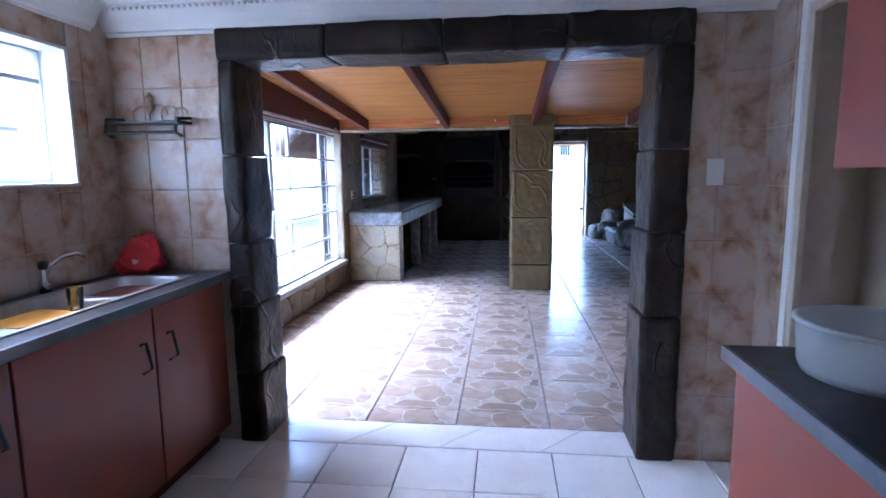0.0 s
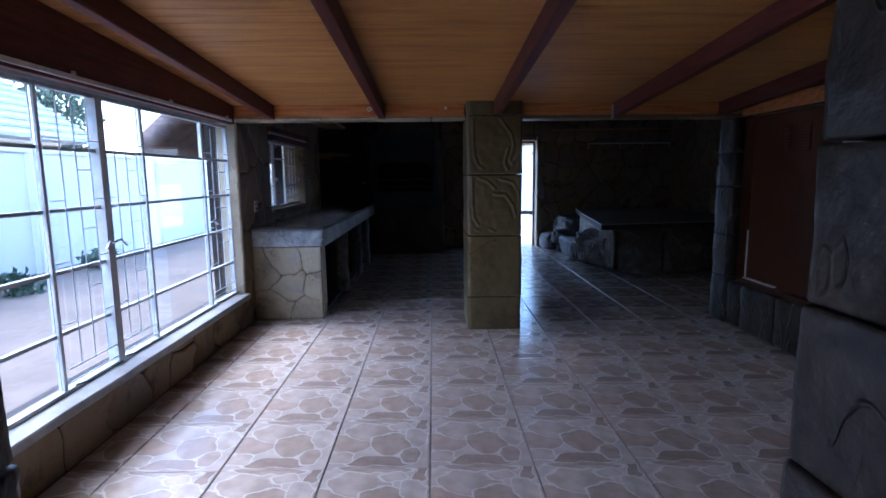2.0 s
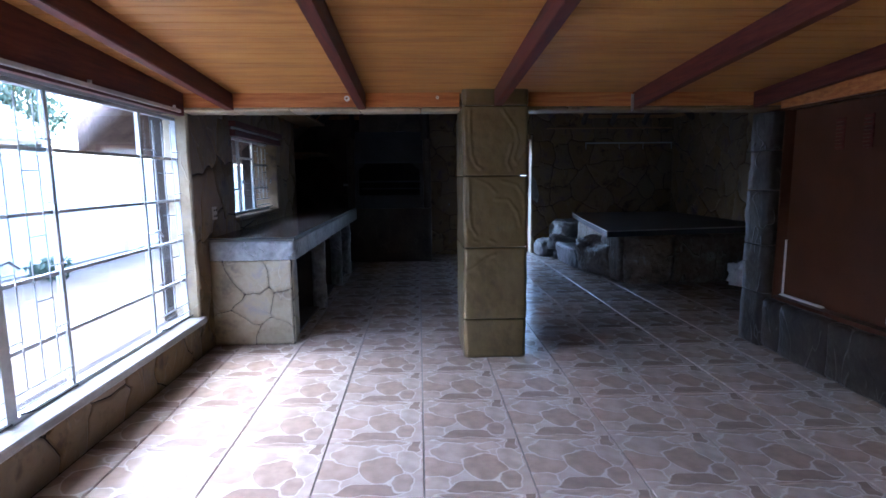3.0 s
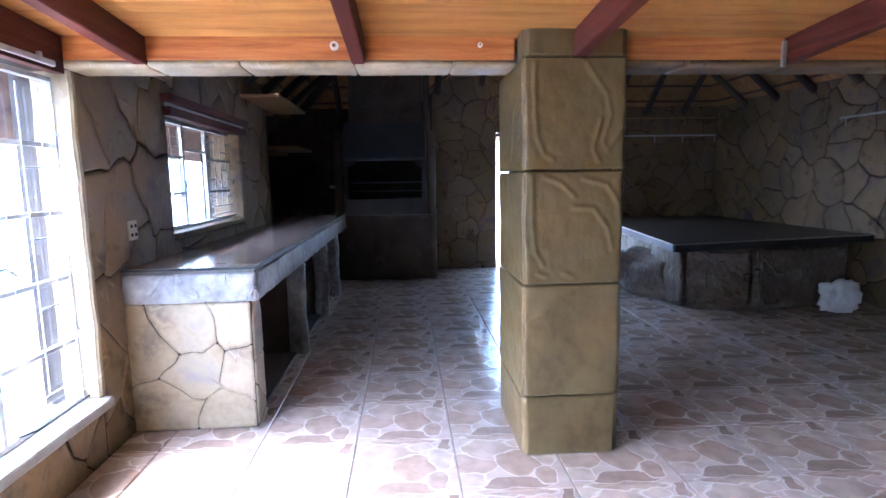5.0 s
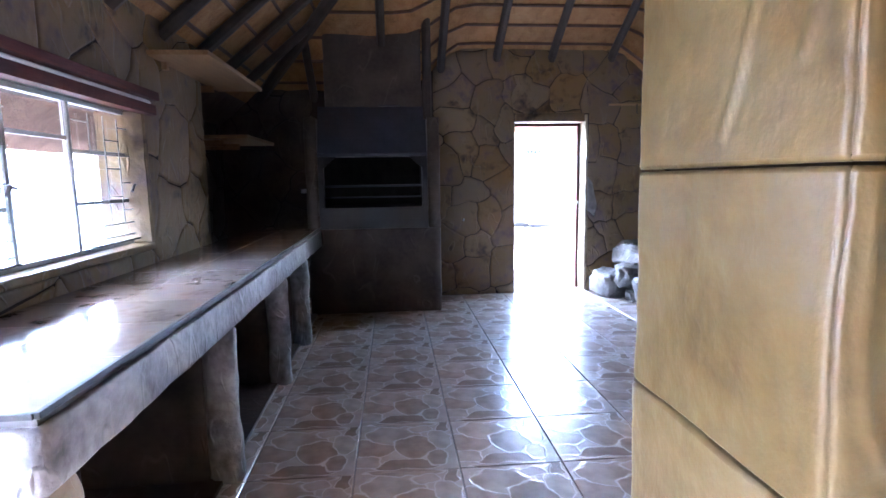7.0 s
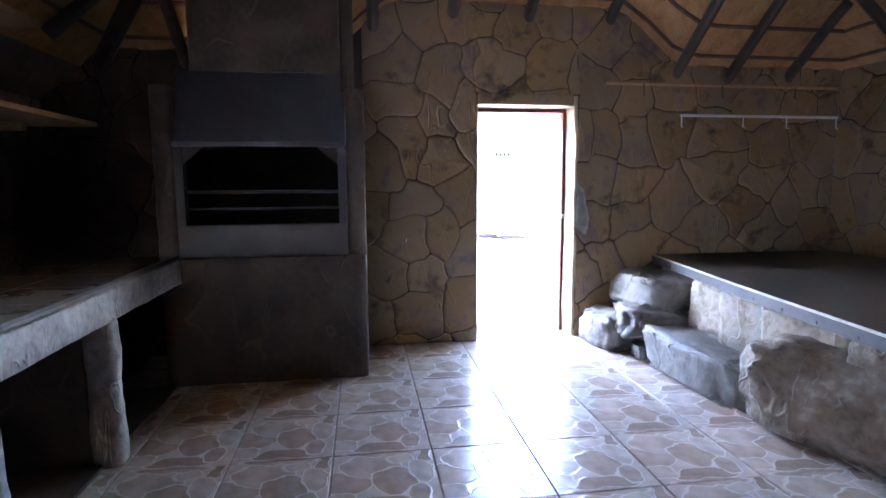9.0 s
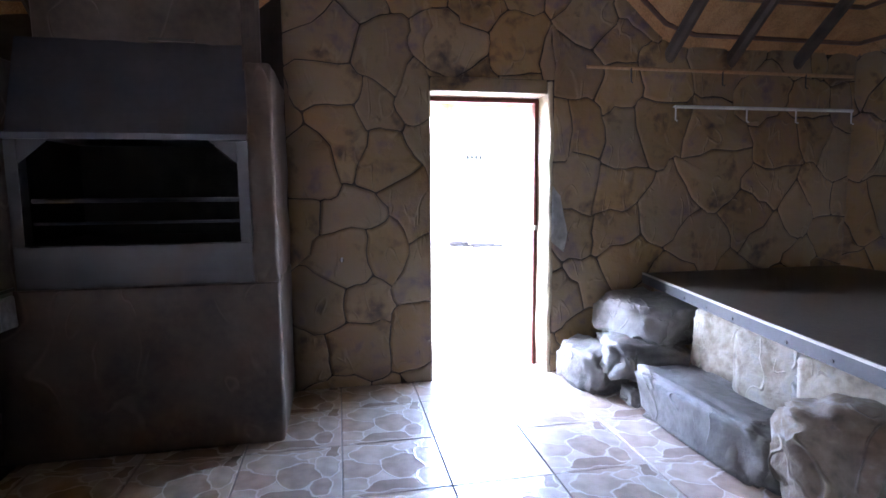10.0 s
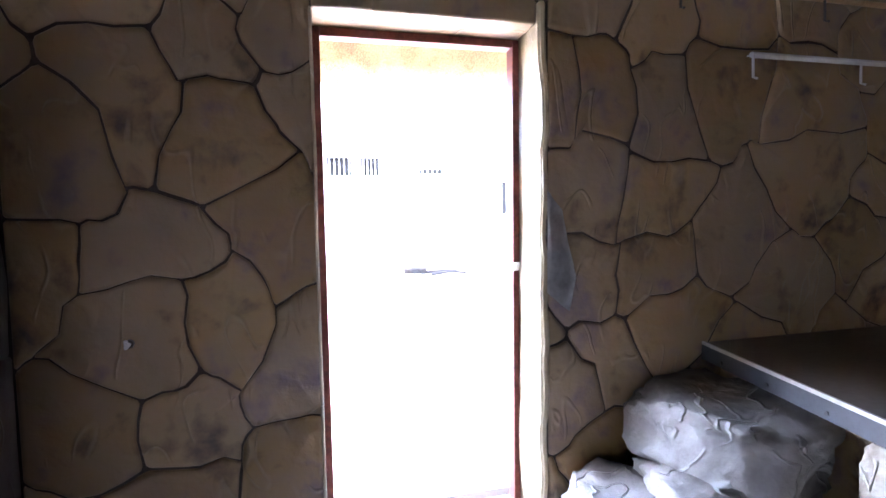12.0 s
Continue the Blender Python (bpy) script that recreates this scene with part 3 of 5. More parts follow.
structure("wall_passage", boxes((KX1 + 0.34, 1.9, -0.1, KX1 + 0.44, 3.2, 2.5), (KX1 + 0.15, 1.9, -0.1, KX1 + 0.34, 2.05, 2.5), (KX1 + 0.15, 3.05, -0.1, KX1 + 0.34, 3.2, 2.5), (KX1 + 0.15, 2.05, 2.4, KX1 + 0.34, 3.05, 2.5)), CREAM_PAINT, "cream painted passage wall beyond the doorway")
wall_arch = structure("wall_arch", boxes((KX0 - WALL, KY1, -0.1, -1.13, HY0, 2.6), (1.06, KY1, -0.1, HX1 + WALL, HY0, 2.6), (-1.13, KY1, 2.11, 1.06, HY0, 2.6)), TILE_GROUT,
    "kitchen wall with a wide stone-framed opening")
structure("ceiling_kitchen", boxes((KX0 - WALL, KY0 - WALL, 2.24, KX1 + WALL, KY1 + 0.1, 2.36)), WHITE_PAINT, "white kitchen ceiling", "ceiling")


def cornice(name, p, q, inward):
    """A coved plaster cornice from p to q, with a row of beads."""
    p, q, n = Vector((*p, 0)), Vector((*q, 0)), Vector((*inward, 0))
    prof = [(0, 2.085), (0.012, 2.085), (0.016, 2.10), (0.03, 2.104), (0.045, 2.125), (0.062, 2.16), (0.085, 2.195), (0.098, 2.20), (0.10, 2.212), (0.13, 2.22), (0.13, 2.24), (0, 2.24)]
    bm = bmesh.new()
    a = [bm.verts.new(p + n * d + Vector((0, 0, z))) for d, z in prof]
    b = [bm.verts.new(q + n * d + Vector((0, 0, z))) for d, z in prof]
    for i in range(len(prof)):
        bm.faces.new((a[i], a[(i + 1) % len(prof)], b[(i + 1) % len(prof)], b[i]))
    bm.faces.new(a[::-1])
    bm.faces.new(b)
    length = (q - p).length
    for k in range(int(length / 0.03)):
        c = p + (q - p) * ((k + 0.5) * 0.03 / length) + n * 0.092 + Vector((0, 0, 2.193))
        bmesh.ops.create_icosphere(bm, subdivisions=1, radius=0.011, matrix=Matrix.Translation(c))
    bmesh.ops.recalc_face_normals(bm, faces=bm.faces)
    return structure(name, bm, WHITE_PAINT, "white moulded plaster cornice with beading", "trim")


cornice("trim_north", (KX0, KY1 - 0.002), (KX1, KY1 - 0.002), (0, -1))
cornice("trim_west", (KX0 + 0.002, KY0), (KX0 + 0.002, KY1 - 0.131), (1, 0))
cornice("trim_east", (KX1 - 0.002, KY0), (KX1 - 0.002, KY1 - 0.131), (-1, 0))

# stone frame of the kitchen opening
arch = thing("stone_arch", (0, 3.33, 0), "dark carved stone-plaster frame round the kitchen opening", "doorway", kind="structure")
Y0, Y1 = 3.165, 3.475
for side, x0, x1 in ((0, -1.15, -1.03), (1, 0.90, 1.07)):
    cuts = [0.0, 0.38, 0.74, 1.06, 1.50, 1.955] if side == 0 else [0.0, 0.72, 1.12, 1.50, 1.955]
    for k, (a, b) in enumerate(zip(cuts, cuts[1:])):
        lean = 0.035 * (1 - (a + b) / 2)
        part("block", rough_block(x0 + (0 if side == 0 else lean * -0.6), Y0 - 0.003 * (k % 2), a + 0.004, x1 + (lean if side == 0 else 0), Y1, b - 0.004, 0.009, 3 + 9 * side, bevel=0.018, ridge=0.008, step=0.03), ARCH_STONE, arch, smooth=True)
for k, (a, b) in enumerate(zip([-1.15, -0.60, -0.04, 0.52, 1.07], [-0.60, -0.04, 0.52, 1.07])):
    part("lintel_block", rough_block(a + 0.004, Y0 - 0.006 * (k % 2), 1.955, b - 0.004, Y1, 2.112, 0.009, 31, bevel=0.02, joint=0, ridge=0.007, step=0.03), ARCH_STONE, arch, smooth=True)

# hall shell
W0, W1, WZ0, WZ1 = 3.62, 7.25, 0.335, 1.905            # the long window
wall_west = structure("wall_west", boxes((HX0 - WALL, HY0, -0.1, HX0, 3.58, 2.5), (HX0 - WALL, 3.58, -0.1, HX0, W1 + 0.03, 0.30), (HX0 - WALL, 3.58, WZ1 + 0.03, HX0, W1 + 0.03, 2.5),
    (HX0 - WALL, W1 + 0.03, -0.1, HX0, 8.28, 2.6), (HX0 - WALL, 8.28, -0.1, HX0, 9.84, 1.06), (HX0 - WALL, 8.28, 1.86, HX0, 9.84, 2.6), (HX0 - WALL, 9.84, -0.1, HX0, 10.9, 2.6),
    (HX0 - 0.75, 10.9, -0.1, HX0 - 0.47, 13.16, 2.6), (HX0 - 0.47, 10.9, -0.1, HX0 - WALL, 11.02, 2.6)), JOINT, "stone-effect plaster wall with steel windows")
structure("wall_hall_east", boxes((HX1, HY0, -0.1, HX1 + WALL, 5.05, 2.5), (HX1, 5.05, 2.03, HX1 + WALL, 5.93, 2.5), (HX1, 5.93, -0.1, HX1 + WALL, 6.06, 2.5), (HX1, 6.06, -0.1, HX1 + WALL, 7.16, 0.44),
    (HX1, 6.06, 1.93, HX1 + WALL, 7.16, 2.5), (HX1, 7.16, -0.1, HX1 + WALL, 7.46, 2.5)), ORANGE_WALL, "dark rust painted side wall of the hall")
wall_room_south = structure("wall_room_south", boxes((HX0, 7.25, 2.02, HX1 + WALL, 7.50, 2.95), (HX1 + WALL, 7.22, -0.1, RX1 + WALL, 7.50, 2.95), (HX0 - WALL, 7.3, 2.6, HX0, 7.50, 2.95)), STONE, "wall over the wide opening into the thatched room")
wall_east = structure("wall_east", boxes((RX1, 7.50, -0.1, RX1 + WALL, 13.16, 2.6)), JOINT, "dark stone-effect side wall of the thatched room")
DX0, DX1, DZ = 1.17, 2.088, 2.19                        # the back doorway
wall_north = structure("wall_north", boxes((RX0 - 0.75, RY1, -0.1, DX0, RY1 + 0.29, 2.6), (DX1, RY1, -0.1, RX1 + WALL, RY1 + 0.29, 2.6), (DX0, RY1, DZ, DX1, RY1 + 0.29, 2.6), (-0.05, RY1, 2.6, 2.85, RY1 + 0.29, 3.0)),
    JOINT, "stone-effect back wall with an open doorway")

# the sloping board ceiling of the hall
bm = bmesh.new()
y = HY0
while y < HY1 - 0.02:
    y2 = min(y + 0.098, HY1)
    a, b = ceiling_z(y), ceiling_z(y2)
    prof = [(y, a + 0.006), (y + 0.004, a), (y2 - 0.004, b), (y2, b + 0.006), (y2, b + 0.03), (y, a + 0.03)]
    l = [bm.verts.new((HX0 - 0.05, p, z)) for p, z in prof]
    r = [bm.verts.new((HX1 + 0.05, p, z)) for p, z in prof]
    for i in range(6):
        bm.faces.new((l[i], l[(i + 1) % 6], r[(i + 1) % 6], r[i]))
    y = y2
bmesh.ops.recalc_face_normals(bm, faces=bm.faces)
structure("ceiling_hall", bm, PINE, "sloping varnished pine board ceiling", "ceiling")
structure("roof_hall", boxes((HX0 - 0.40, HY0 - 0.2, 2.55, HX1 + 0.28, 7.5, 2.62)), ROOF_TILE, "flat roof covering over the hall", "roof")


def rafter(x, w=0.062, h=0.125):
    bm = bmesh.new()
    for yy in (HY0, 7.215):
        z = ceiling_z(yy)
        for dx, dz in ((-w / 2, 0), (w / 2, 0), (w / 2, -h), (-w / 2, -h)):
            bm.verts.new((x + dx, yy, z + dz))
    bm.verts.ensure_lookup_table()
    v = bm.verts
    for f in ((0, 1, 2, 3), (7, 6, 5, 4), (0, 4, 5, 1), (1, 5, 6, 2), (2, 6, 7, 3), (3, 7, 4, 0)):
        bm.faces.new([v[i] for i in f])
    bmesh.ops.recalc_face_normals(bm, faces=bm.faces)
    bmesh.ops.bevel(bm, geom=list(bm.edges), offset=0.004, segments=2, affect="EDGES")
    return tagged(link("rafter", bm, RED_WOOD), "mahogany-stained ceiling rafter under pine boards", "rafter", "hall rafters")


for x in (-1.45, -0.45, 0.585, 1.69, 2.66):
    rafter(x)
bm = boxes((HX0 + 0.002, 7.19, 1.972, 0.30, 7.245, 2.085), (0.835, 7.19, 1.972, HX1 - 0.002, 7.245, 2.085), bevel=0.004)
tagged(link("fascia_beam", bm, PINE_BEAM), "orange pine fascia beam with visible grain", "beam")
lintel = thing("stone_lintel", (0, 7.35, 1.93), "thin stone-plaster lintel edge under the pine beam", "lintel", kind="structure")
xs = [HX0, -1.42, -1.0, -0.47, 0.0, 0.31]
for k, (a, b) in enumerate(list(zip(xs, xs[1:])) + list(zip([0.82, 1.15, 1.7, 2.25, 2.6], [1.15, 1.7, 2.25, 2.6, HX1]))):
    part("block", rough_block(a + 0.003, 7.185, 1.942, b - 0.003, 7.42, 1.972, 0.004, 50, bevel=0.01, joint=0), PALE_STONE if k < 5 else STONE, lintel, smooth=True)
for x, z in ((-0.56, 2.035), (0.13, 2.04)):
    cap = thing("beam_bolt", (x, 7.188, z), "round galvanised bolt and washer in the pine beam", "bolt")
    part("washer", tube([(x, 7.189, z), (x, 7.180, z)], 0.021 if x < 0 else 0.012, 14), SWITCH, cap)
    part("bolt_head", tube([(x, 7.180, z), (x, 7.170, z)], 0.009 if x < 0 else 0.005, 8), CHROME, cap)
for x in (1.69,):
    br = thing("rafter_bracket", (x, 7.17, 1.97), "small galvanised strap holding a rafter to the beam", "bracket")
    part("strap", boxes((x - 0.047, 7.168, 1.935, x - 0.031, 7.189, 2.06), bevel=0.002), ALU, br)

# fascia and curtain rail over the long window
bm = prism([(HY0 + 0.02, WZ1 + 0.005), (7.185, WZ1 + 0.005), (7.185, ceiling_z(7.185) - 0.001), (HY0 + 0.02, ceiling_z(HY0 + 0.02) - 0.001)], HX0 - 0.01, HX0 + 0.035)
for v in bm.verts:
    v.co = Vector((v.co.z, v.co.x, v.co.y))
bmesh.ops.recalc_face_normals(bm, faces=bm.faces)
tagged(link("window_fascia", bm, RED_WOOD), "mahogany-stained board over the long window", "board")
rail = thing("curtain_rail", (HX0 + 0.05, 5.4, 1.94), "thin white curtain rail along the window head", "curtain rail")
part("track", boxes((HX0 + 0.036, 3.7, 1.925, HX0 + 0.052, 7.10, 1.950), bevel=0.003), STEEL_WHITE, rail)
for y in (4.0, 5.0, 6.0, 7.0):
    part("bracket", boxes((HX0 + 0.035, y, 1.95, HX0 + 0.05, y + 0.02, 1.97), bevel=0.002), STEEL_WHITE, rail)
tagged(link("edge_board", boxes((HX1 - 0.03, HY0 + 0.02, 1.945, HX1 - 0.002, 7.185, 2.06), bevel=0.004), PINE_BEAM), "orange pine edge board along the side wall", "board")


# ---- steel windows ----
def steel_window(name, x, y0, y1, z0, z1, bays, rows, label, bars=(), thick=()):
    """A steel window in a wall along y. bays: y of the uprights; rows: z of the crossbars; bars: bays with burglar bars."""
    w = thing(name, (x, (y0 + y1) / 2, z0), label, "window", kind="structure")
    f = 0.022
    part("window_frame", boxes((x - 0.02, y0, z0, x + 0.02, y1, z0 + f), (x - 0.02, y0, z1 - f, x + 0.02, y1, z1), (x - 0.02, y0, z0 + f, x + 0.02, y0 + f, z1 - f), (x - 0.02, y1 - f, z0 + f, x + 0.02, y1, z1 - f)), STEEL_WHITE, w)
    ups = [y0, *bays, y1]
    for y in bays:
        t = 0.032 if y in thick else 0.012
        part("mullion", boxes((x - (0.03 if y in thick else 0.018), y - t, z0 + f, x + (0.035 if y in thick else 0.018), y + t, z1 - f), bevel=0.003), STEEL_WHITE, w)
    for k, (a, b) in enumerate(zip(ups, ups[1:])):
        for z in rows[k]:
            part("glazing_bar", boxes((x - 0.013, a + f, z - 0.010, x + 0.013, b - f, z + 0.010)), STEEL_WHITE, w)
        zs = [z0 + f, *rows[k], z1 - f]
        for za, zb in zip(zs, zs[1:]):
            pane = part("pane", boxes((x - 0.003, a + 0.013, za, x + 0.003, b - 0.013, zb)), GLASS, w)
            pane.visible_shadow = False
        if k in bars:
            n = 3
            bm = bmesh.new()
            for i in range(1, n + 1):
                y = a + (b - a) * i / (n + 1)
                tube([(x + 0.03, y, z0 + 0.13), (x + 0.03, y, z1 - 0.06)], 0.0035, 6, bm)
            for z in (z0 + 0.06, z0 + 0.13):
                tube([(x + 0.03, a + 0.02, z), (x + 0.03, b - 0.02, z)], 0.004, 6, bm)
            step = (z1 - z0) / 10
            for i in range(2, 9):
                lo = (i % 2) * 2
                ya, yb = a + (b - a) * lo / 4, a + (b - a) * (lo + 1) / 4
                tube([(x + 0.03, ya, z0 + i * step + 0.05), (x + 0.03, yb, z0 + i * step + 0.05)], 0.0035, 6, bm)
                if i % 2 == 0:
                    tube([(x + 0.03, b - (b - a) / 4, z0 + i * step + 0.05), (x + 0.03, b, z0 + i * step + 0.05)], 0.0035, 6, bm)
            part("burglar_bar", bm, STEEL_WHITE, w, "thin white burglar bars")
            zc, yc = (z0 + z1) / 2 - 0.05, (a if k % 2 else b)
            s = 1 if k % 2 else -1
            part("handle", tube([(x + 0.02, yc, zc), (x + 0.05, yc, zc), (x + 0.06, yc + s * 0.05, zc + 0.01), (x + 0.065, yc + s * 0.10, zc - 0.03)], 0.007, 8), ALU, w, "curved metal casement handle")
            part("stay", tube([(x + 0.02, a + 0.06, z0 + 0.03), (x + 0.06, a + 0.12, z0 + 0.03), (x + 0.06, b - 0.04, z0 + 0.03)], 0.005, 8), BLACK_IRON, w, "dark window stay with its peg")
    return w


r5 = [0.649, 0.963, 1.277, 1.591]
steel_window("window_1", -1.90, W0, W1, WZ0, WZ1, [4.02, 4.87, 5.335, 5.80, 6.71], [r5] * 6, "long white steel window with burglar bars", bars=(0, 2, 3, 5), thick=(5.335,))
structure("window_sill_1", rough_block(-1.985, 3.585, 0.285, -1.755, 7.28, 0.334, 0.006, 70, cuts=12, bevel=0.012), SILL, "rough grey cement window sill", "sill")
r3 = [1.66]
steel_window("window_2", -1.93, 8.28, 9.84, 1.07, 1.86, [8.78, 9.25], [r3[:0] + [1.33, 1.6], r3, [1.33, 1.6]], "white steel window with thin bars over the stone counter", bars=(0, 2))
structure("window_sill_2", rough_block(-2.08, 8.285, 1.03, -1.79, 9.835, 1.068, 0.006, 71, cuts=8, bevel=0.012), STONE, "stone-plaster window sill", "sill")
structure("window_reveal_2", rough_block(-2.085, 9.802, 1.07, -1.795, 9.848, 1.862, 0.008, 72, cuts=6, bevel=0.015), STONE, "rough stone-plaster window reveal", "trim")
structure("window_reveal_1", rough_block(-1.985, 7.236, 0.336, -1.795, 7.283, 1.94, 0.008, 73, cuts=8, bevel=0.015), PALE_STONE, "pale rough plaster window reveal", "trim")
blind = thing("blind_box", (-1.80, 9.06, 1.87), "brown wooden roller-blind box over the window", "blind")
part("top_board", boxes((HX0 + 0.001, 8.20, 1.935, -1.74, 9.92, 1.985), bevel=0.004), RED_WOOD, blind)
part("lower_board", boxes((HX0 + 0.001, 8.22, 1.845, -1.755, 9.90, 1.905), bevel=0.004), RED_WOOD, blind)
part("roller", tube([(HX0 + 0.03, 8.24, 1.92), (HX0 + 0.03, 9.88, 1.92)], 0.014, 10), SWITCH, blind)
steel_window("window_3", -1.86, 1.20, 2.92, 1.375, 1.98, [1.7, 2.3], [[1.83]] * 3, "white steel kitchen window")
structure("window_sill_3", boxes((KX0 - WALL, 1.202, 1.362, KX0 + 0.012, 2.918, 1.376), bevel=0.004), WHITE_PAINT, "white tiled kitchen window sill", "sill")
structure("window_reveal", boxes((KX0 - 0.12, 2.905, 1.378, KX0 + 0.006, 2.919, 1.978), (KX0 - 0.12, 1.21, 1.966, KX0 + 0.006, 2.904, 1.979)), WHITE_PAINT, "white painted window reveal", "trim")

# ---- pillar ----
pillar = thing("stone_pillar", (0.57, 7.4, 0), "square ochre stone-effect pillar of five carved blocks", "pillar")
zs = [0.0, 0.315, 0.885, 1.44, 1.965, 2.10]
CARVED = {  # raised strokes on the blocks: block, face, then steps across the face and up the block
    1: [(1, [(0.0, 0.66), (0.15, 0.72), (0.37, 0.86), (0.5, 0.91)])],
    2: [(1, [(0.09, 0.95), (0.10, 0.55), (0.12, 0.30), (0.2, 0.18)]), (1, [(0.2, 0.95), (0.37, 0.89), (0.51, 0.77)]), (1, [(0.58, 0.93), (0.82, 0.87), (0.94, 0.71), (0.98, 0.4)]),
        (1, [(0.5, 0.68), (0.7, 0.67), (0.84, 0.49), (0.89, 0.31)]), (1, [(0.16, 0.10), (0.23, 0.08)]), (1, [(0.42, 0.10), (0.5, 0.07)])],
    3: [(1, [(0.12, 0.95), (0.11, 0.53), (0.13, 0.30), (0.2, 0.15), (0.28, 0.1)]), (1, [(0.6, 0.95), (0.8, 0.68), (0.84, 0.49), (0.78, 0.25), (0.82, 0.17), (0.96, 0.38)]),
        (1, [(0.75, 0.45), (0.68, 0.19), (0.73, 0.08)]), (0, [(0.3, 0.62), (0.35, 0.4), (0.45, 0.12)]), (0, [(0.08, 0.5), (0.15, 0.32)])]}
for k, (a, b) in enumerate(zip(zs, zs[1:])):
    j = 0.003 * (k % 2)
    carved = [(axis, [((0.315 + 0.5 * p) if axis else (7.07 + 0.65 * p), a + (b - a) * q) for p, q in line]) for axis, line in CARVED.get(k, [])]
    bm = rough_block(0.315 - j, 7.07 - j, a + (0.003 if k else 0), 0.815 + j, 7.72 if k < 4 else 7.245, b - 0.003, 0.007, 80, cuts=5, bevel=0.03, freq=5.0, groove=0.007, step=0.0095, strokes=carved)
    block = part("block", bm, PILLAR_STONE, pillar, smooth=True)
part("joint_core", boxes((0.365, 7.12, 0.0, 0.765, 7.67, 1.96)), JOINT, pillar, "dark recessed joints")


# side pilaster at the corner of the hall
pilaster = thing("stone_pilaster", (2.86, 7.33, 0), "narrow grey stone-effect pilaster at the opening's corner", "pilaster")
for k, (a, b) in enumerate(zip([0.0, 0.45, 0.85, 1.30, 1.62], [0.45, 0.85, 1.30, 1.62, 1.93])):
    part("block", rough_block(2.79, 7.17, a + 0.003, 2.90, 7.46, b - 0.003, 0.010, 95, bevel=0.02), ARCH_STONE, pilaster, smooth=True)

# low wall, boarded window and white door on the side of the hall
low = thing("low_stone_wall", (2.80, 6.6, 0), "low stone-effect ledge under the boarded window", "ledge", kind="structure")
for k, (a, b) in enumerate(zip([5.955, 6.46, 6.95], [6.46, 6.95, 7.168])):
    part("block", rough_block(2.80, a + 0.003, 0.0, 2.90, b - 0.003, 0.415, 0.016, 110 + k, bevel=0.03, joint=1), ARCH_STONE, low, smooth=True)
board = thing("boarded_window", (2.97, 6.6, 0.45), "rust-brown boarded window with two small vents", "window", kind="structure")
part("panel", boxes((2.965, 6.06, 0.44, 2.99, 7.16, 1.93)), ORANGE_WALL, board)
part("bead", boxes((2.935, 6.70, 0.441, 2.964, 7.16, 0.453), (2.95, 7.15, 0.453, 2.964, 7.158, 0.9)), WHITE_PAINT, board, "white painted bead")
for y in (6.41, 6.65):
    part("vent_frame", boxes((2.955, y, 1.60, 2.964, y + 0.075, 1.82)), RED_WOOD, board)
    for i in range(8):
        part("slat", boxes((2.945, y + 0.010, 1.612 + i * 0.025, 2.954, y + 0.065, 1.620 + i * 0.025)), LATH, board)
door = thing("door_1", (2.90, 5.5, 0), "white steel-framed glazed door with a brown threshold", "door", kind="structure")
part("door_frame", boxes((2.86, 5.88, 0, 2.93, 5.95, 2.03), (2.86, 5.05, 0, 2.93, 5.11, 2.03), (2.86, 5.11, 1.97, 2.93, 5.88, 2.03), bevel=0.004), WHITE_PAINT, door)
leaf = part("door_leaf", boxes((2.875, 5.12, 0.02, 2.915, 5.87, 0.32), (2.875, 5.12, 0.32, 2.915, 5.20, 1.96), (2.875, 5.79, 0.32, 2.915, 5.87, 1.96), (2.875, 5.20, 1.88, 2.915, 5.79, 1.96), (2.875, 5.20, 0.96, 2.915, 5.79, 1.02), (2.875, 5.20, 0.62, 2.915, 5.79, 0.66)), WHITE_PAINT, door)
for a, b in ((0.32, 0.62), (0.66, 0.96), (1.02, 1.88)):
    part("pane", boxes((2.892, 5.20, a, 2.898, 5.79, b)), GLASS, door)
part("door_handle", tube([(2.87, 5.83, 1.09), (2.82, 5.83, 1.09), (2.82, 5.74, 1.085)], 0.009, 8), CHROME, leaf, "chrome lever handle")
part("lock_plate", boxes((2.868, 5.815, 0.98, 2.876, 5.845, 1.16), bevel=0.002), CHROME, leaf)
gate = thing("steel_grille", (2.82, 6.0, 0.5), "small white steel grille beside the glazed door", "grille")
part("grille_frame", boxes((2.850, 5.956, 0.50, 2.872, 5.968, 1.08), (2.850, 6.048, 0.50, 2.872, 6.060, 1.08), (2.850, 5.968, 0.50, 2.872, 6.048, 0.515), (2.850, 5.968, 1.065, 2.872, 6.048, 1.08), bevel=0.002), STEEL_WHITE, gate)
part("backing", boxes((2.868, 5.969, 0.516, 2.878, 6.047, 1.064)), BLACK_IRON, gate, "dark backing panel")
for z in (0.66, 0.955):
    part("crossbar", boxes((2.852, 5.968, z, 2.866, 6.048, z + 0.015)), STEEL_WHITE, gate)
# Added box behind the panes; its dark colour stands in for an unlit room.
structure("wall_outside_east", boxes((5.2, 4.2, -0.1, 5.35, 7.2, 2.4), (3.16, 4.2, -0.1, 5.2, 4.35, 2.4), (3.16, 4.2, 2.4, 5.35, 7.2, 2.5)), RED_WOOD, "added dark-coloured box behind the glazed door, for an unlit room")

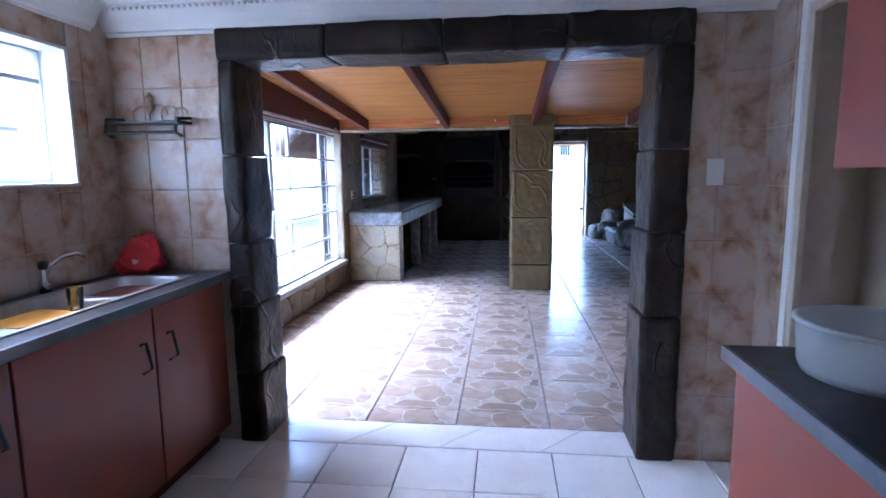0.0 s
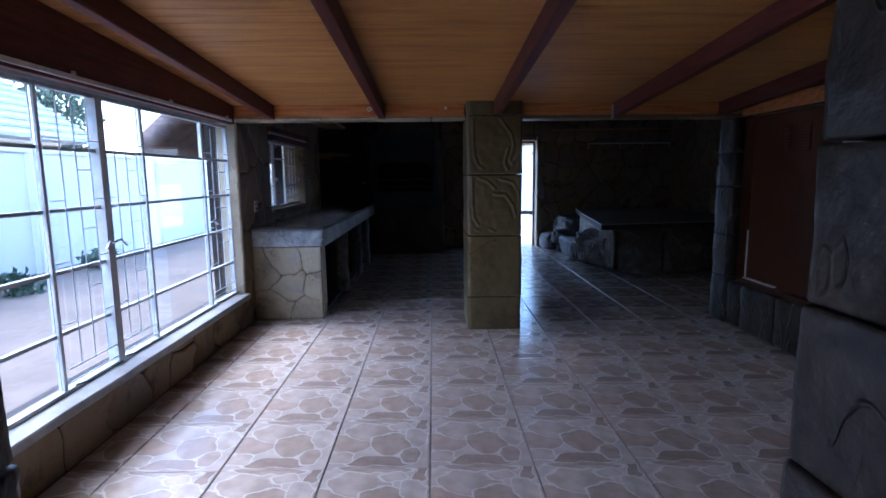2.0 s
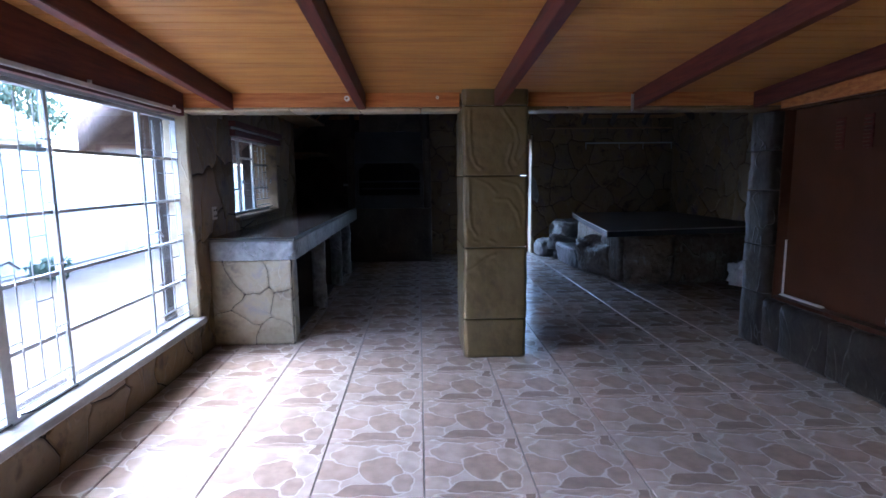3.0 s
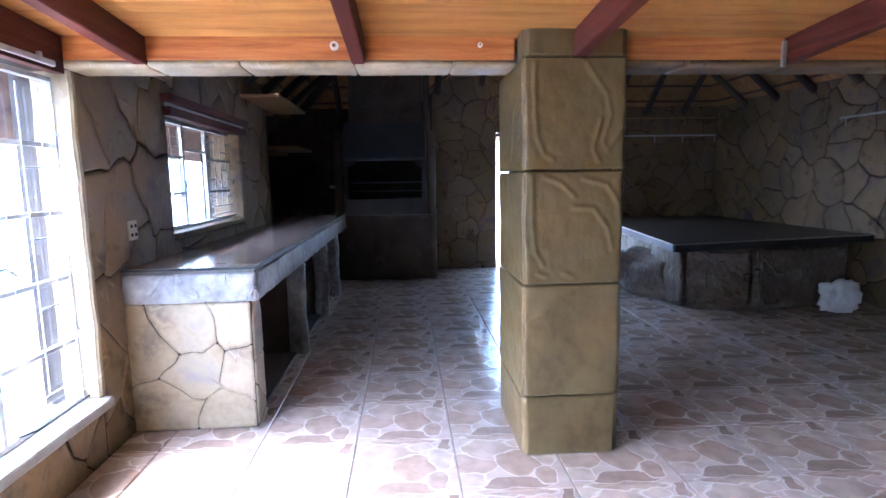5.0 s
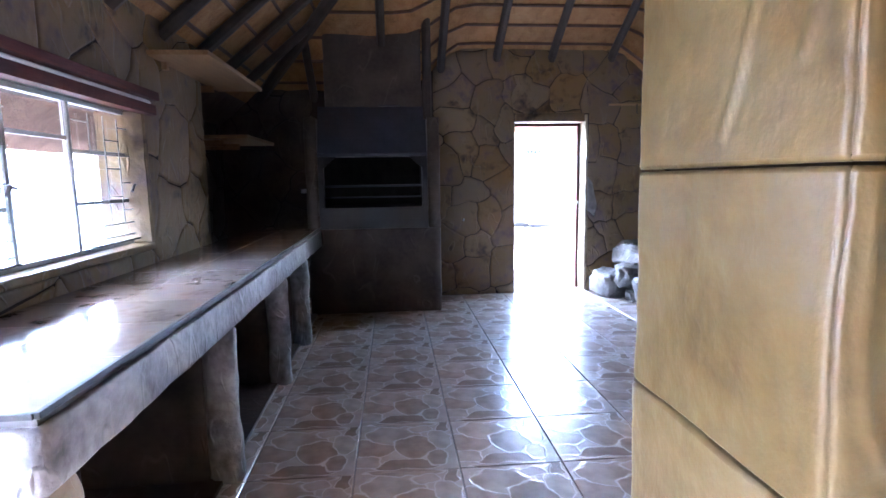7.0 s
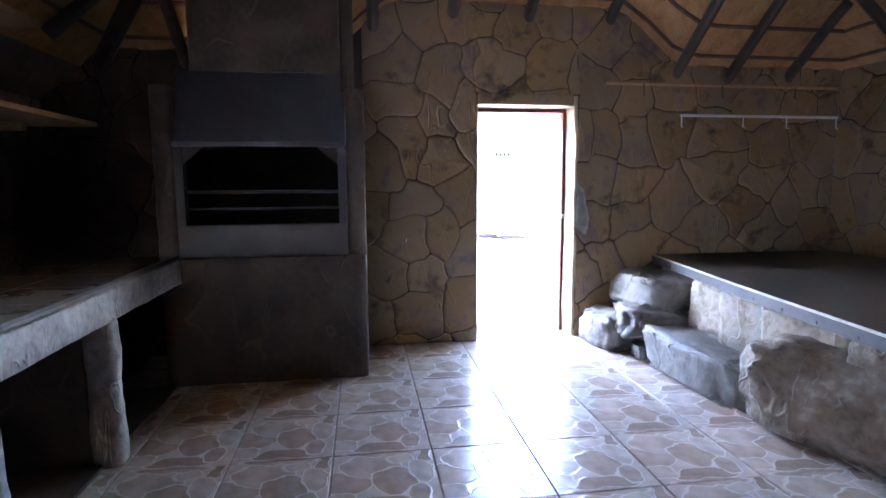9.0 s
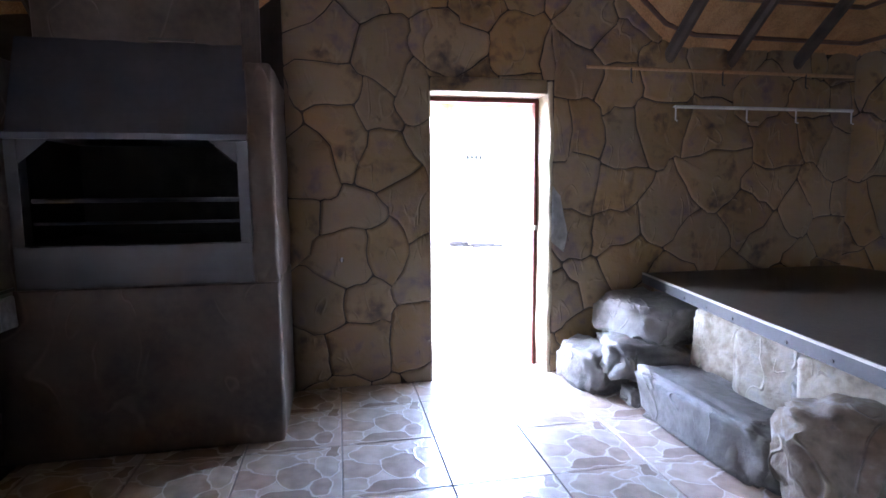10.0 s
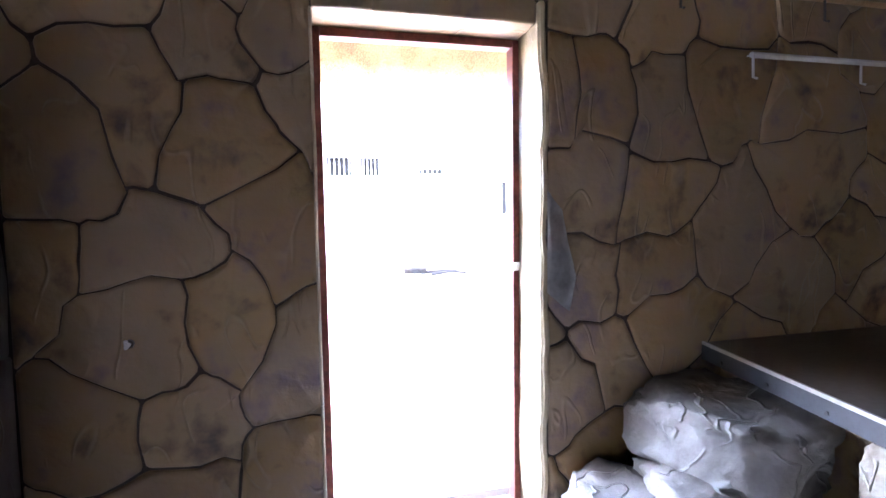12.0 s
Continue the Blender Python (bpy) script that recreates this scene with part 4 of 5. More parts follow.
# ---- stone counter ----
counter = thing("stone_counter", (-1.45, 9.6, 0), "long stone-effect barbecue counter with a shiny tiled top", "counter")
part("end_wall", boxes((-1.815, 7.555, 0, -1.13, 7.74, 0.745)), JOINT, counter)
part("slab", rough_block(HX0 + 0.002, 7.535, 0.745, -1.085, 12.09, 0.905, 0.010, 130, bevel=0.02, freq=7, ridge=0.005, step=0.06), SLAB_STONE, counter, "rough grey stone slab edge", smooth=True)
part("edge_trim", boxes((-1.1, 7.55, 0.925, -1.086, 12.09, 0.942), (HX0 + 0.002, 7.546, 0.925, -1.1, 7.56, 0.94), bevel=0.003), BLACK_IRON, counter, "thin black edge trim")
for y, w in ((8.84, 0.11), (10.09, 0.11), (11.0, 0.11)):
    part("leg", rough_block(-1.22, y, 0, -1.075, y + w, 0.748, 0.014, 140 + int(y * 3), bevel=0.03, step=0.04), SLAB_STONE, counter, smooth=True)
    # Darker plaster puts the shade under the counter into the panel's colour.
    part("side_panel", rough_block(HX0 + 0.002, y + 0.008, 0, -1.222, y + w - 0.008, 0.748, 0.006, 141 + int(y * 3), bevel=0.01), FIRE_STONE, counter, "plaster panel darkened for the shade under the counter", smooth=True)
top = part("top", boxes((HX0 + 0.002, 7.56, 0.905, -1.10, 12.09, 0.925)), DARK_GROUT, counter)
for y in [7.56 + 0.38 * k for k in range(12)]:
    for x0, x1 in ((HX0 + 0.004, -1.475), (-1.471, -1.10)):
        part("tile", boxes((x0, y + 0.002, 0.925, x1, min(y + 0.378, 12.085), 0.937), bevel=0.002), COUNTER_TILE, top)
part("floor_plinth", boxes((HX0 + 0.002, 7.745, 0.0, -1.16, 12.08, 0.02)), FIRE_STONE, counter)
END_STONES = [(0.07, 0.50), (0.30, 0.60), (0.62, 0.66), (0.64, 0.32), (0.36, 0.36), (0.18, 0.08), (0.52, 0.08)]
cells = stone_cells(0.68, 0.74, 0.40, 0.003, 9, middles=END_STONES)
lay_stones(counter, (-1.812, 7.553, 0.002), (1, 0, 0), (0, 0, 1), cells, PALE_STONE, 0.009, seed=5)
lay_stones(counter, (-1.128, 7.556, 0.002), (0, 1, 0), (0, 0, 1), stone_cells(0.18, 0.74, 0.2, 0.005, 6, tall=1.6), PALE_STONE, 0.009, seed=6)

# ---- fireplace ----
fire = thing("braai_fireplace", (-0.52, 12.4, 0), "built-in stone barbecue with a blue-grey steel hood", "fireplace")
FX0, FX1, FY = -1.22, 0.185, 12.10
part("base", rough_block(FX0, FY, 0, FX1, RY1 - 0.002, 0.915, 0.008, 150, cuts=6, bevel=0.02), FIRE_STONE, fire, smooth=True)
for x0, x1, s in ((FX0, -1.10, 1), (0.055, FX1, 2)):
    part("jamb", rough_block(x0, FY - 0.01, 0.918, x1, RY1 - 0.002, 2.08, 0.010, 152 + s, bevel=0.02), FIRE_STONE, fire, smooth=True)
bm = prism([(12.13, 1.70), (12.30, 2.215), (RY1 - 0.005, 2.215), (RY1 - 0.005, 1.70)], -1.095, 0.05)
for v in bm.verts:
    v.co = Vector((v.co.z, v.co.x, v.co.y))
bmesh.ops.recalc_face_normals(bm, faces=bm.faces)
part("hood", bm, HOOD, fire, "sloping blue-grey steel hood")
part("hood_lip", boxes((-1.097, 12.095, 1.68, 0.052, 12.13, 1.715), bevel=0.004), HOOD, fire)
part("lower_panel", boxes((-1.097, 12.12, 0.918, 0.052, 12.16, 1.14), bevel=0.004), DARK_STEEL, fire, "scuffed steel front panel")
part("side_frame", boxes((-1.097, 12.12, 1.14, -1.04, 12.20, 1.68), bevel=0.003), DARK_STEEL, fire)
part("side_frame", boxes((-0.005, 12.12, 1.14, 0.052, 12.20, 1.68), bevel=0.003), DARK_STEEL, fire)
for s, x0, x1 in ((1, -1.04, -0.90), (-1, -0.005, -0.145)):
    bm = prism([(x0, 1.68), (x1, 1.68), (x0, 1.56)], 12.125, 12.135)
    for v in bm.verts:
        v.co = Vector((v.co.x, v.co.z, v.co.y))
    bmesh.ops.recalc_face_normals(bm, faces=bm.faces)
    part("corner_plate", bm, DARK_STEEL, fire)
for r in ((-1.095, 12.82, 1.14, 0.05, RY1 - 0.006, 1.70), (-1.095, 12.20, 1.14, -1.05, 12.82, 1.70), (0.005, 12.20, 1.14, 0.05, 12.82, 1.70), (-1.05, 12.16, 1.12, 0.005, 12.82, 1.145)):
    part("firebox_plate", boxes(r), SOOT, fire, "sooty black firebox")
for z in (1.37, 1.25):
    part("grate_rail", tube([(-1.05, 12.24, z), (0.005, 12.24, z)], 0.012 if z > 1.3 else 0.008, 8), HOOD, fire)
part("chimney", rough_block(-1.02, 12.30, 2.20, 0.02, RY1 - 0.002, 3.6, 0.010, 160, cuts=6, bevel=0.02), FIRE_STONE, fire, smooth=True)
part("flue_post", tube([(0.075, 12.25, 2.07), (0.075, 12.30, 3.3)], 0.05, 10), POLE, fire, "dark gum pole beside the chimney")
latch = thing("hood_latch", (0.02, 12.1, 1.9), "small dark object on the hood's upper ledge", "latch")
part("bar", boxes((-0.45, 12.275, 2.216, -0.22, 12.298, 2.232), bevel=0.003), BLACK_IRON, latch)

# plank shelves in the corner beside the fireplace
for z, y0, y1, x1 in ((2.22, 9.95, 11.35, -1.44), (1.79, 11.0, 12.0, -1.50)):
    s = thing("plank_shelf", (-1.6, (y0 + y1) / 2, z), "rough pine plank shelf in the dark corner", "shelf", "corner shelves")
    part("plank", boxes((HX0 - 0.44 if y0 > 10.5 else HX0 + 0.004, y0, z, x1, y1, z + 0.03), bevel=0.004), PLANK, s)
    for y in (y0 + 0.2, y1 - 0.3):
        part("support", boxes((HX0 + 0.016 if y < 10.9 else HX0 - 0.46, y, z - 0.05, HX0 + 0.05, y + 0.04, z)), PLANK, s)


# ---- raised platform and rocks ----
SLAB = [(2.85, RY1 - 0.03), (2.58, 11.3), (2.30, 9.43), (4.70, 9.85), (4.70, RY1 - 0.03)]
stage = thing("raised_platform", (3.6, 11.4, 0), "raised stone platform with a dusty top and metal edging", "platform")
part("base", prism([(2.95, RY1 - 0.02), (2.74, 11.3), (2.68, 10.02), (3.3, 9.82), (4.1, 9.98), (4.70, 10.16), (4.70, RY1 - 0.02)], 0, 0.682), STONE, stage)
part("top", prism(SLAB, 0.70, 0.754, 0.004), SLAB_TOP, stage)
for a, b in zip(SLAB[:3], SLAB[1:4]):
    d = (Vector(b) - Vector(a)).normalized()
    n = Vector((d.y, -d.x)) * -1 if (Vector((d.y, -d.x)).dot(Vector((3.6, 11.4)) - Vector(a)) > 0) else Vector((d.y, -d.x))
    poly = [tuple(Vector(a) + n * 0.001), tuple(Vector(b) + n * 0.001), tuple(Vector(b) + n * 0.012), tuple(Vector(a) + n * 0.012)]
    part("edge_strip", prism(poly, 0.678, 0.744), DARK_STRIP, stage, "dark grey metal edge strip with screw heads")
    part("nosing", prism(poly, 0.744, 0.758), NOSING, stage, "worn pale nosing")
    L = (Vector(b) - Vector(a)).length
    for k in range(int(L / 0.28)):
        c = Vector(a) + d * (0.15 + 0.28 * k)
        part("screw_head", tube([(c.x + n.x * 0.012, c.y + n.y * 0.012, 0.70), (c.x + n.x * 0.017, c.y + n.y * 0.017, 0.70)], 0.008, 8), BLACK_IRON, stage)
for k, (p, size, turn, mat) in enumerate((((2.86, 11.84, 0.47), (0.26, 0.46, 0.42), 12, FACE_STONE), ((2.78, 11.38, 0.47), (0.24, 0.48, 0.42), 9, FACE_STONE), ((2.72, 10.86, 0.46), (0.24, 0.58, 0.42), 6, FACE_STONE),
        ((2.70, 10.22, 0.33), (0.20, 0.66, 0.66), 3, BROWN_ROCK), ((3.00, 9.86, 0.33), (0.62, 0.20, 0.66), -17, BROWN_ROCK), ((3.58, 9.80, 0.33), (0.60, 0.20, 0.66), 6, BROWN_ROCK), ((4.18, 9.94, 0.33), (0.66, 0.20, 0.66), 14, BROWN_ROCK))):
    part("face_stone", boulder(p, size, 200 + k, turn, 0.28, 0.05), mat, stage, smooth=True)
for k, (p, size, turn, sq, lab) in enumerate((((2.30, 12.58, 0.14), (0.36, 0.54, 0.36), 12, 0.6, "rounded grey boulder beside the back door"), ((2.56, 12.38, 0.27), (0.54, 0.58, 0.27), -14, 0.5, "flat grey rock among the platform steps"),
        ((2.70, 12.52, 0.49), (0.60, 0.70, 0.32), 12, 0.55, "grey rock under the platform's corner"), ((2.41, 12.18, 0.06), (0.15, 0.18, 0.13), 8, 0.55, "small grey stone between larger rocks"),
        ((2.56, 11.57, 0.14), (0.40, 1.00, 0.33), 3, 0.32, "flat grey rock forming a step"), ((2.74, 10.60, 0.26), (0.60, 1.08, 0.60), 18, 0.6, "large brown boulder against the platform"),
        ((2.76, 11.02, 0.40), (0.26, 0.42, 0.30), -12, 0.5, "grey rock wedged under the platform edge"))):
    ob = tagged(link("rock", boulder(p, size, 230 + k, turn, sq, 0.14), ROCK if k != 5 else BROWN_ROCK, smooth=True), lab, "rock", "platform rocks")
tagged(link("plastic_bag", boulder((4.16, 9.62, 0.15), (0.36, 0.26, 0.34), 260, 10, 0.7, 0.25), BAG, smooth=True), "crumpled white plastic bag on the floor", "bag")

peg = thing("wall_peg", (0.53, RY1 - 0.02, 0.93), "small bent metal peg set in the stone wall", "peg")
part("plug", tube([(0.53, RY1 - 0.004, 0.93), (0.53, RY1 - 0.024, 0.93)], 0.016, 8), BLACK_IRON, peg)
part("pin", tube([(0.53, RY1 - 0.024, 0.93), (0.53, RY1 - 0.055, 0.925), (0.532, RY1 - 0.062, 0.95)], 0.007, 8), ALU, peg, "bright bent pin")

# hanging rails with hooks
for z, x0, x1, hooks, mat in ((2.30, 2.33, 4.66, (2.68, 3.45, 4.2), PLANK), (2.03, 3.06, 4.68, (3.06, 3.68, 4.13, 4.66), STEEL_WHITE)):
    r = thing("hanging_rail", ((x0 + x1) / 2, RY1 - 0.03, z), "thin wooden hanging rail with hooks on the stone wall" if z > 2.2 else "thin pale rail with metal hooks on the wall", "rail", "wall rails")
    part("bar", tube([(x0, RY1 - 0.035, z), (x1, RY1 - 0.035, z)], 0.013, 10), mat, r)
    for x in hooks:
        part("hook", tube([(x, RY1 - 0.004, z), (x, RY1 - 0.045, z), (x, RY1 - 0.048, z - 0.10), (x, RY1 - 0.07, z - 0.11)], 0.006, 6), mat if z < 2.25 else BLACK_IRON, r)
r = thing("hanging_rail", (RX1 - 0.03, 10, 2.0), "thin pale rail fixed along the side wall", "rail", "wall rails")
part("bar", tube([(RX1 - 0.035, 8.8, 2.02), (RX1 - 0.035, 10.4, 2.02)], 0.012, 10), STEEL_WHITE, r)
for y in (8.9, 9.6, 10.3):
    part("hook", tube([(RX1 - 0.004, y, 2.02), (RX1 - 0.045, y, 2.02), (RX1 - 0.045, y, 1.93)], 0.006, 6), STEEL_WHITE, r)

# ---- the back doorway ----
bd = thing("door_2", (1.65, 13.1, 0), "open back doorway with a brown steel frame", "door", kind="structure")
part("door_frame", boxes((DX0 + 0.002, 13.07, 0, DX0 + 0.035, 13.14, 2.10), (DX1 - 0.065, 13.07, 0, DX1 - 0.034, 13.14, 2.10), (DX0 + 0.035, 13.07, 2.065, DX1 - 0.065, 13.14, 2.10), bevel=0.004), RED_WOOD, bd)
part("reveal", rough_block(DX1 - 0.033, RY1 - 0.014, 0, DX1 + 0.004, 13.15, DZ, 0.016, 170, cuts=10, bevel=0.014), PALE_STONE, bd, "chipped whitewashed reveal")
part("head", rough_block(DX0 - 0.01, RY1 - 0.012, 2.103, DX1 - 0.035, 13.155, DZ + 0.012, 0.012, 171, cuts=6, bevel=0.02), STONE, bd, smooth=True)
part("side_reveal", rough_block(DX0 - 0.012, RY1 - 0.010, 0, DX0 + 0.001, 13.15, 2.10, 0.003, 172, cuts=6, bevel=0.004), PALE_STONE, bd)
part("latch", boxes((DX1 - 0.07, 13.06, 1.09, DX1 - 0.034, 13.075, 1.13), bevel=0.003), CHROME, bd)
scrap = bmesh.new()
grid = [[scrap.verts.new((DX1 - 0.01 + 0.13 * i / 5 * (1 - 0.75 * abs(j / 6 - 0.35)), RY1 - 0.018 - 0.02 * noise.noise(Vector((i * 0.9, j * 0.8, 4))) - 0.01, 1.02 + 0.42 * j / 6 - 0.08 * i / 5)) for i in range(6)] for j in range(7)]
for j in range(6):
    for i in range(5):
        scrap.faces.new((grid[j][i], grid[j][i + 1], grid[j + 1][i + 1], grid[j + 1][i]))
bmesh.ops.solidify(scrap, geom=scrap.faces[:], thickness=0.003)
tagged(link("plastic_scrap", scrap, GREY_FILM, smooth=True), "torn grey plastic scrap stuck beside the doorway", "plastic sheet")

# ---- thatched roof ----
def lift(x, d):
    """The roof is raised over the back door."""
    s = max(0.0, min(1.0, (1.65 - abs(x - 1.45)) / 0.75))
    return 0.47 * s * s * (3 - 2 * s) * max(0.0, 1 - max(0.0, d) / 2.2)


def roof_z(x, y):
    d = min(x - RX0, RX1 - x, RY1 - y, y - RY0)
    near_back = RY1 - y
    return 2.47 + 0.85 * d + lift(x, near_back)


roof = thing("roof", (1.45, 10.2, 2.5), "thatched roof on dark gum-pole rafters and laths", "roof", kind="structure")
bm = bmesh.new()
gx = [RX0 - 0.95 + (RX1 - RX0 + 1.9) * i / 64 for i in range(65)]
gy = [RY0 - 0.02 + (RY1 + 1.05 - RY0) * j / 56 for j in range(57)]
low_v = [[bm.verts.new((x, y, roof_z(x, y) + 0.012 * noise.noise(Vector((x * 3, y * 3, 1))))) for x in gx] for y in gy]
high_v = [[bm.verts.new((x, y, roof_z(x, y) + 0.22)) for x in gx] for y in gy]
for j in range(56):
    for i in range(64):
        f = bm.faces.new((low_v[j][i], low_v[j + 1][i], low_v[j + 1][i + 1], low_v[j][i + 1]))
        f.material_index = 0 if RX0 - 0.2 < gx[i] < RX1 else 1
        bm.faces.new((high_v[j][i], high_v[j][i + 1], high_v[j + 1][i + 1], high_v[j + 1][i]))
for j in range(56):
    bm.faces.new((low_v[j][0], high_v[j][0], high_v[j + 1][0], low_v[j + 1][0]))
    bm.faces.new((low_v[j][64], low_v[j + 1][64], high_v[j + 1][64], high_v[j][64]))
for i in range(64):
    bm.faces.new((low_v[0][i], low_v[0][i + 1], high_v[0][i + 1], high_v[0][i]))
    bm.faces.new((low_v[56][i], high_v[56][i], high_v[56][i + 1], low_v[56][i + 1]))
for f in bm.faces:
    if f.calc_center_median().z > roof_z(f.calc_center_median().x, f.calc_center_median().y) + 0.1:
        f.material_index = 1
thatch = part("thatch", bm, THATCH, roof, "tan thatching grass", smooth=True)
thatch.data.materials.append(OLD_THATCH)


def on_roof(x, y, drop):
    return (x, y, roof_z(x, y) - drop)


for x in (-1.2, -0.4, 0.28, 0.95, 1.62, 2.36, 3.02, 3.55, 4.15):
    n = 8
    reach = min(2.6, x - RX0 + 0.02, RX1 - x + 0.02) if (x - RX0 < 2.6 or RX1 - x < 2.6) else 2.6
    part("rafter", tube([on_roof(x, RY1 + 0.25 - (reach + 0.25) * k / n, 0.075) for k in range(n + 1)], 0.05, 9, taper=0.85), POLE, roof)
    part("rafter", tube([on_roof(x, RY0 + reach * k / n, 0.075) for k in range(n + 1)], 0.05, 9, taper=0.85), POLE, roof)
for y in (8.2, 8.9, 9.55, 10.2, 10.85, 11.5, 12.15):
    reach = max(0.3, min(2.6, RY1 - y, y - RY0))
    part("rafter", tube([on_roof(RX0 + reach * k / 6, y, 0.075) for k in range(7)], 0.05, 9, taper=0.85), POLE, roof)
    part("rafter", tube([on_roof(RX1 - reach * k / 6, y, 0.075) for k in range(7)], 0.05, 9, taper=0.85), POLE, roof)
for cx, cy, sx, sy in ((RX0, RY1, 1, -1), (RX0, RY0, 1, 1), (RX1, RY0, -1, 1)):
    part("hip_rafter", tube([on_roof(cx + sx * 2.65 * k / 8, cy + sy * 2.65 * k / 8, 0.09) for k in range(9)], 0.065, 9), POLE, roof)
for k in range(11):
    d = 0.10 + 0.225 * k
    n = 26
    xa, xb, ya, yb = RX0 + d, RX1 - d, RY0 + d, RY1 - d
    part("lath", tube([on_roof(xa + (xb - xa) * i / n, yb, 0.012) for i in range(n + 1)], 0.017, 6), LATH, roof)
    part("lath", tube([on_roof(xa + (xb - xa) * i / n, ya, 0.012) for i in range(n + 1)], 0.017, 6), LATH, roof)
    part("lath", tube([on_roof(xa, ya + (yb - ya) * i / 8, 0.012) for i in range(9)], 0.017, 6), LATH, roof)
    part("lath", tube([on_roof(xb, ya + (yb - ya) * i / 8, 0.012) for i in range(9)], 0.017, 6), LATH, roof)


# ---- kitchen things ----
unit = thing("sink_cabinet", (-1.45, 2.2, 0), "cherry-red kitchen base cabinet under the sink", "cabinet", "kitchen base cabinets")
part("body", boxes((KX0 + 0.002, 1.33, 0.10, -1.20, 3.16, 0.88)), CABINET, unit)
part("plinth", boxes((KX0 + 0.002, 1.33, 0.0, -1.26, 3.16, 0.10)), RED_WOOD, unit)
for a, b in ((1.34, 1.96), (1.97, 2.595), (2.605, 3.15)):
    d = part("door", boxes((-1.198, a, 0.11, -1.18, b, 0.87), bevel=0.003), CABINET, unit)
    yk = b - 0.08 if a < 2.5 else a + 0.08
    part("handle", tube([(-1.18, yk, 0.74), (-1.155, yk, 0.75), (-1.145, yk, 0.70), (-1.15, yk + 0.02, 0.64), (-1.18, yk, 0.62)], 0.007, 8), BLACK_IRON, d, "ornate dark metal drop handle")
unit2 = thing("base_cabinet", (-1.45, 0.2, 0), "cherry-red kitchen base cabinet", "cabinet", "kitchen base cabinets")
part("body", boxes((KX0 + 0.002, -1.0, 0.10, -1.20, 1.325, 0.88)), CABINET, unit2)
part("plinth", boxes((KX0 + 0.002, -1.0, 0.0, -1.26, 1.325, 0.10)), RED_WOOD, unit2)
for a, b in ((-0.99, -0.23), (-0.22, 0.54), (0.55, 1.32)):
    part("door", boxes((-1.198, a, 0.11, -1.18, b, 0.87), bevel=0.003), CABINET, unit2)
wt = thing("worktop", (-1.45, 1.6, 0.88), "black speckled worktop with a grey edge strip", "worktop")
SX0, SX1, SY0, SY1 = -1.63, -1.268, 1.70, 3.03
part("board", boxes((KX0 + 0.002, -1.0, 0.882, -1.165, SY0, 0.918), (KX0 + 0.002, SY1, 0.882, -1.165, KY1 - 0.012, 0.918), (KX0 + 0.002, SY0, 0.882, SX0, SY1, 0.918), (SX1, SY0, 0.882, -1.165, SY1, 0.918)), WORKTOP, wt)
part("edge_strip", boxes((-1.165, -1.0, 0.880, -1.152, KY1 - 0.012, 0.920), bevel=0.003), EDGE, wt, "blue-grey rounded edge")
sink = thing("kitchen_sink", (-1.44, 2.3, 0.92), "stainless steel double-bowl sink with a drainer", "sink")


def bowl(x0, y0, x1, y1, z, depth):
    bm = bmesh.new()
    def ring(inset, zz, n=6):
        pts = []
        r = 0.05
        for cx, cy, s in ((x1 - inset - r, y1 - inset - r, 0), (x0 + inset + r, y1 - inset - r, 90), (x0 + inset + r, y0 + inset + r, 180), (x1 - inset - r, y0 + inset + r, 270)):
            for i in range(n):
                a = radians(s + 90 * i / (n - 1))
                pts.append(bm.verts.new((cx + r * math.cos(a), cy + r * math.sin(a), zz)))
        return pts
    rings = [ring(0, z), ring(0.006, z - 0.008), ring(0.014, z - depth + 0.03), ring(0.04, z - depth)]
    for a, b in zip(rings, rings[1:]):
        for i in range(len(a)):
            bm.faces.new((a[i], a[(i + 1) % len(a)], b[(i + 1) % len(a)], b[i]))
    bm.faces.new(rings[-1])
    return bm


part("bowl", bowl(-1.60, 2.56, -1.28, 2.99, 0.922, 0.16), BASIN, sink, smooth=True)
part("bowl", bowl(-1.60, 2.12, -1.28, 2.52, 0.922, 0.13), BASIN, sink, smooth=True)
part("rim", boxes((-1.645, 1.685, 0.919, -1.60, 3.045, 0.925), (-1.28, 1.685, 0.919, -1.258, 3.045, 0.925), (-1.60, 2.99, 0.919, -1.28, 3.045, 0.925), (-1.60, 2.52, 0.919, -1.28, 2.56, 0.925), (-1.60, 1.685, 0.912, -1.28, 2.12, 0.920), bevel=0.002), BASIN, sink)
for k in range(8):
    part("drainer_rib", tube([(-1.58 + 0.04 * k, 1.72, 0.921), (-1.58 + 0.04 * k, 2.04, 0.921)], 0.006, 6), BASIN, sink)
tap = thing("mixer_tap", (-1.66, 2.52, 0.92), "chrome swan-neck kitchen tap", "tap")
part("base", lathe([(0.022, 0), (0.022, 0.05), (0.015, 0.06), (0.015, 0.10), (0.008, 0.105)], (-1.675, 2.63, 0.92), 14), CHROME, tap, smooth=True)
part("spout", tube([(-1.675, 2.63, 0.98), (-1.665, 2.65, 1.03), (-1.635, 2.69, 1.065), (-1.60, 2.73, 1.075), (-1.575, 2.75, 1.055)], 0.010, 10), CHROME, tap, smooth=True)
part("knob", lathe([(0.016, 0), (0.02, 0.01), (0.018, 0.03), (0.006, 0.035)], (-1.675, 2.63, 1.02), 10), BLACK_IRON, tap)
tagged(link("washing_up_tray", rough_block(-1.55, 2.17, 0.845, -1.34, 2.46, 0.895, 0.008, 300, cuts=4, bevel=0.02), YELLOW_CLOTH, smooth=True), "yellow plastic tray lying in the sink bowl", "tray")
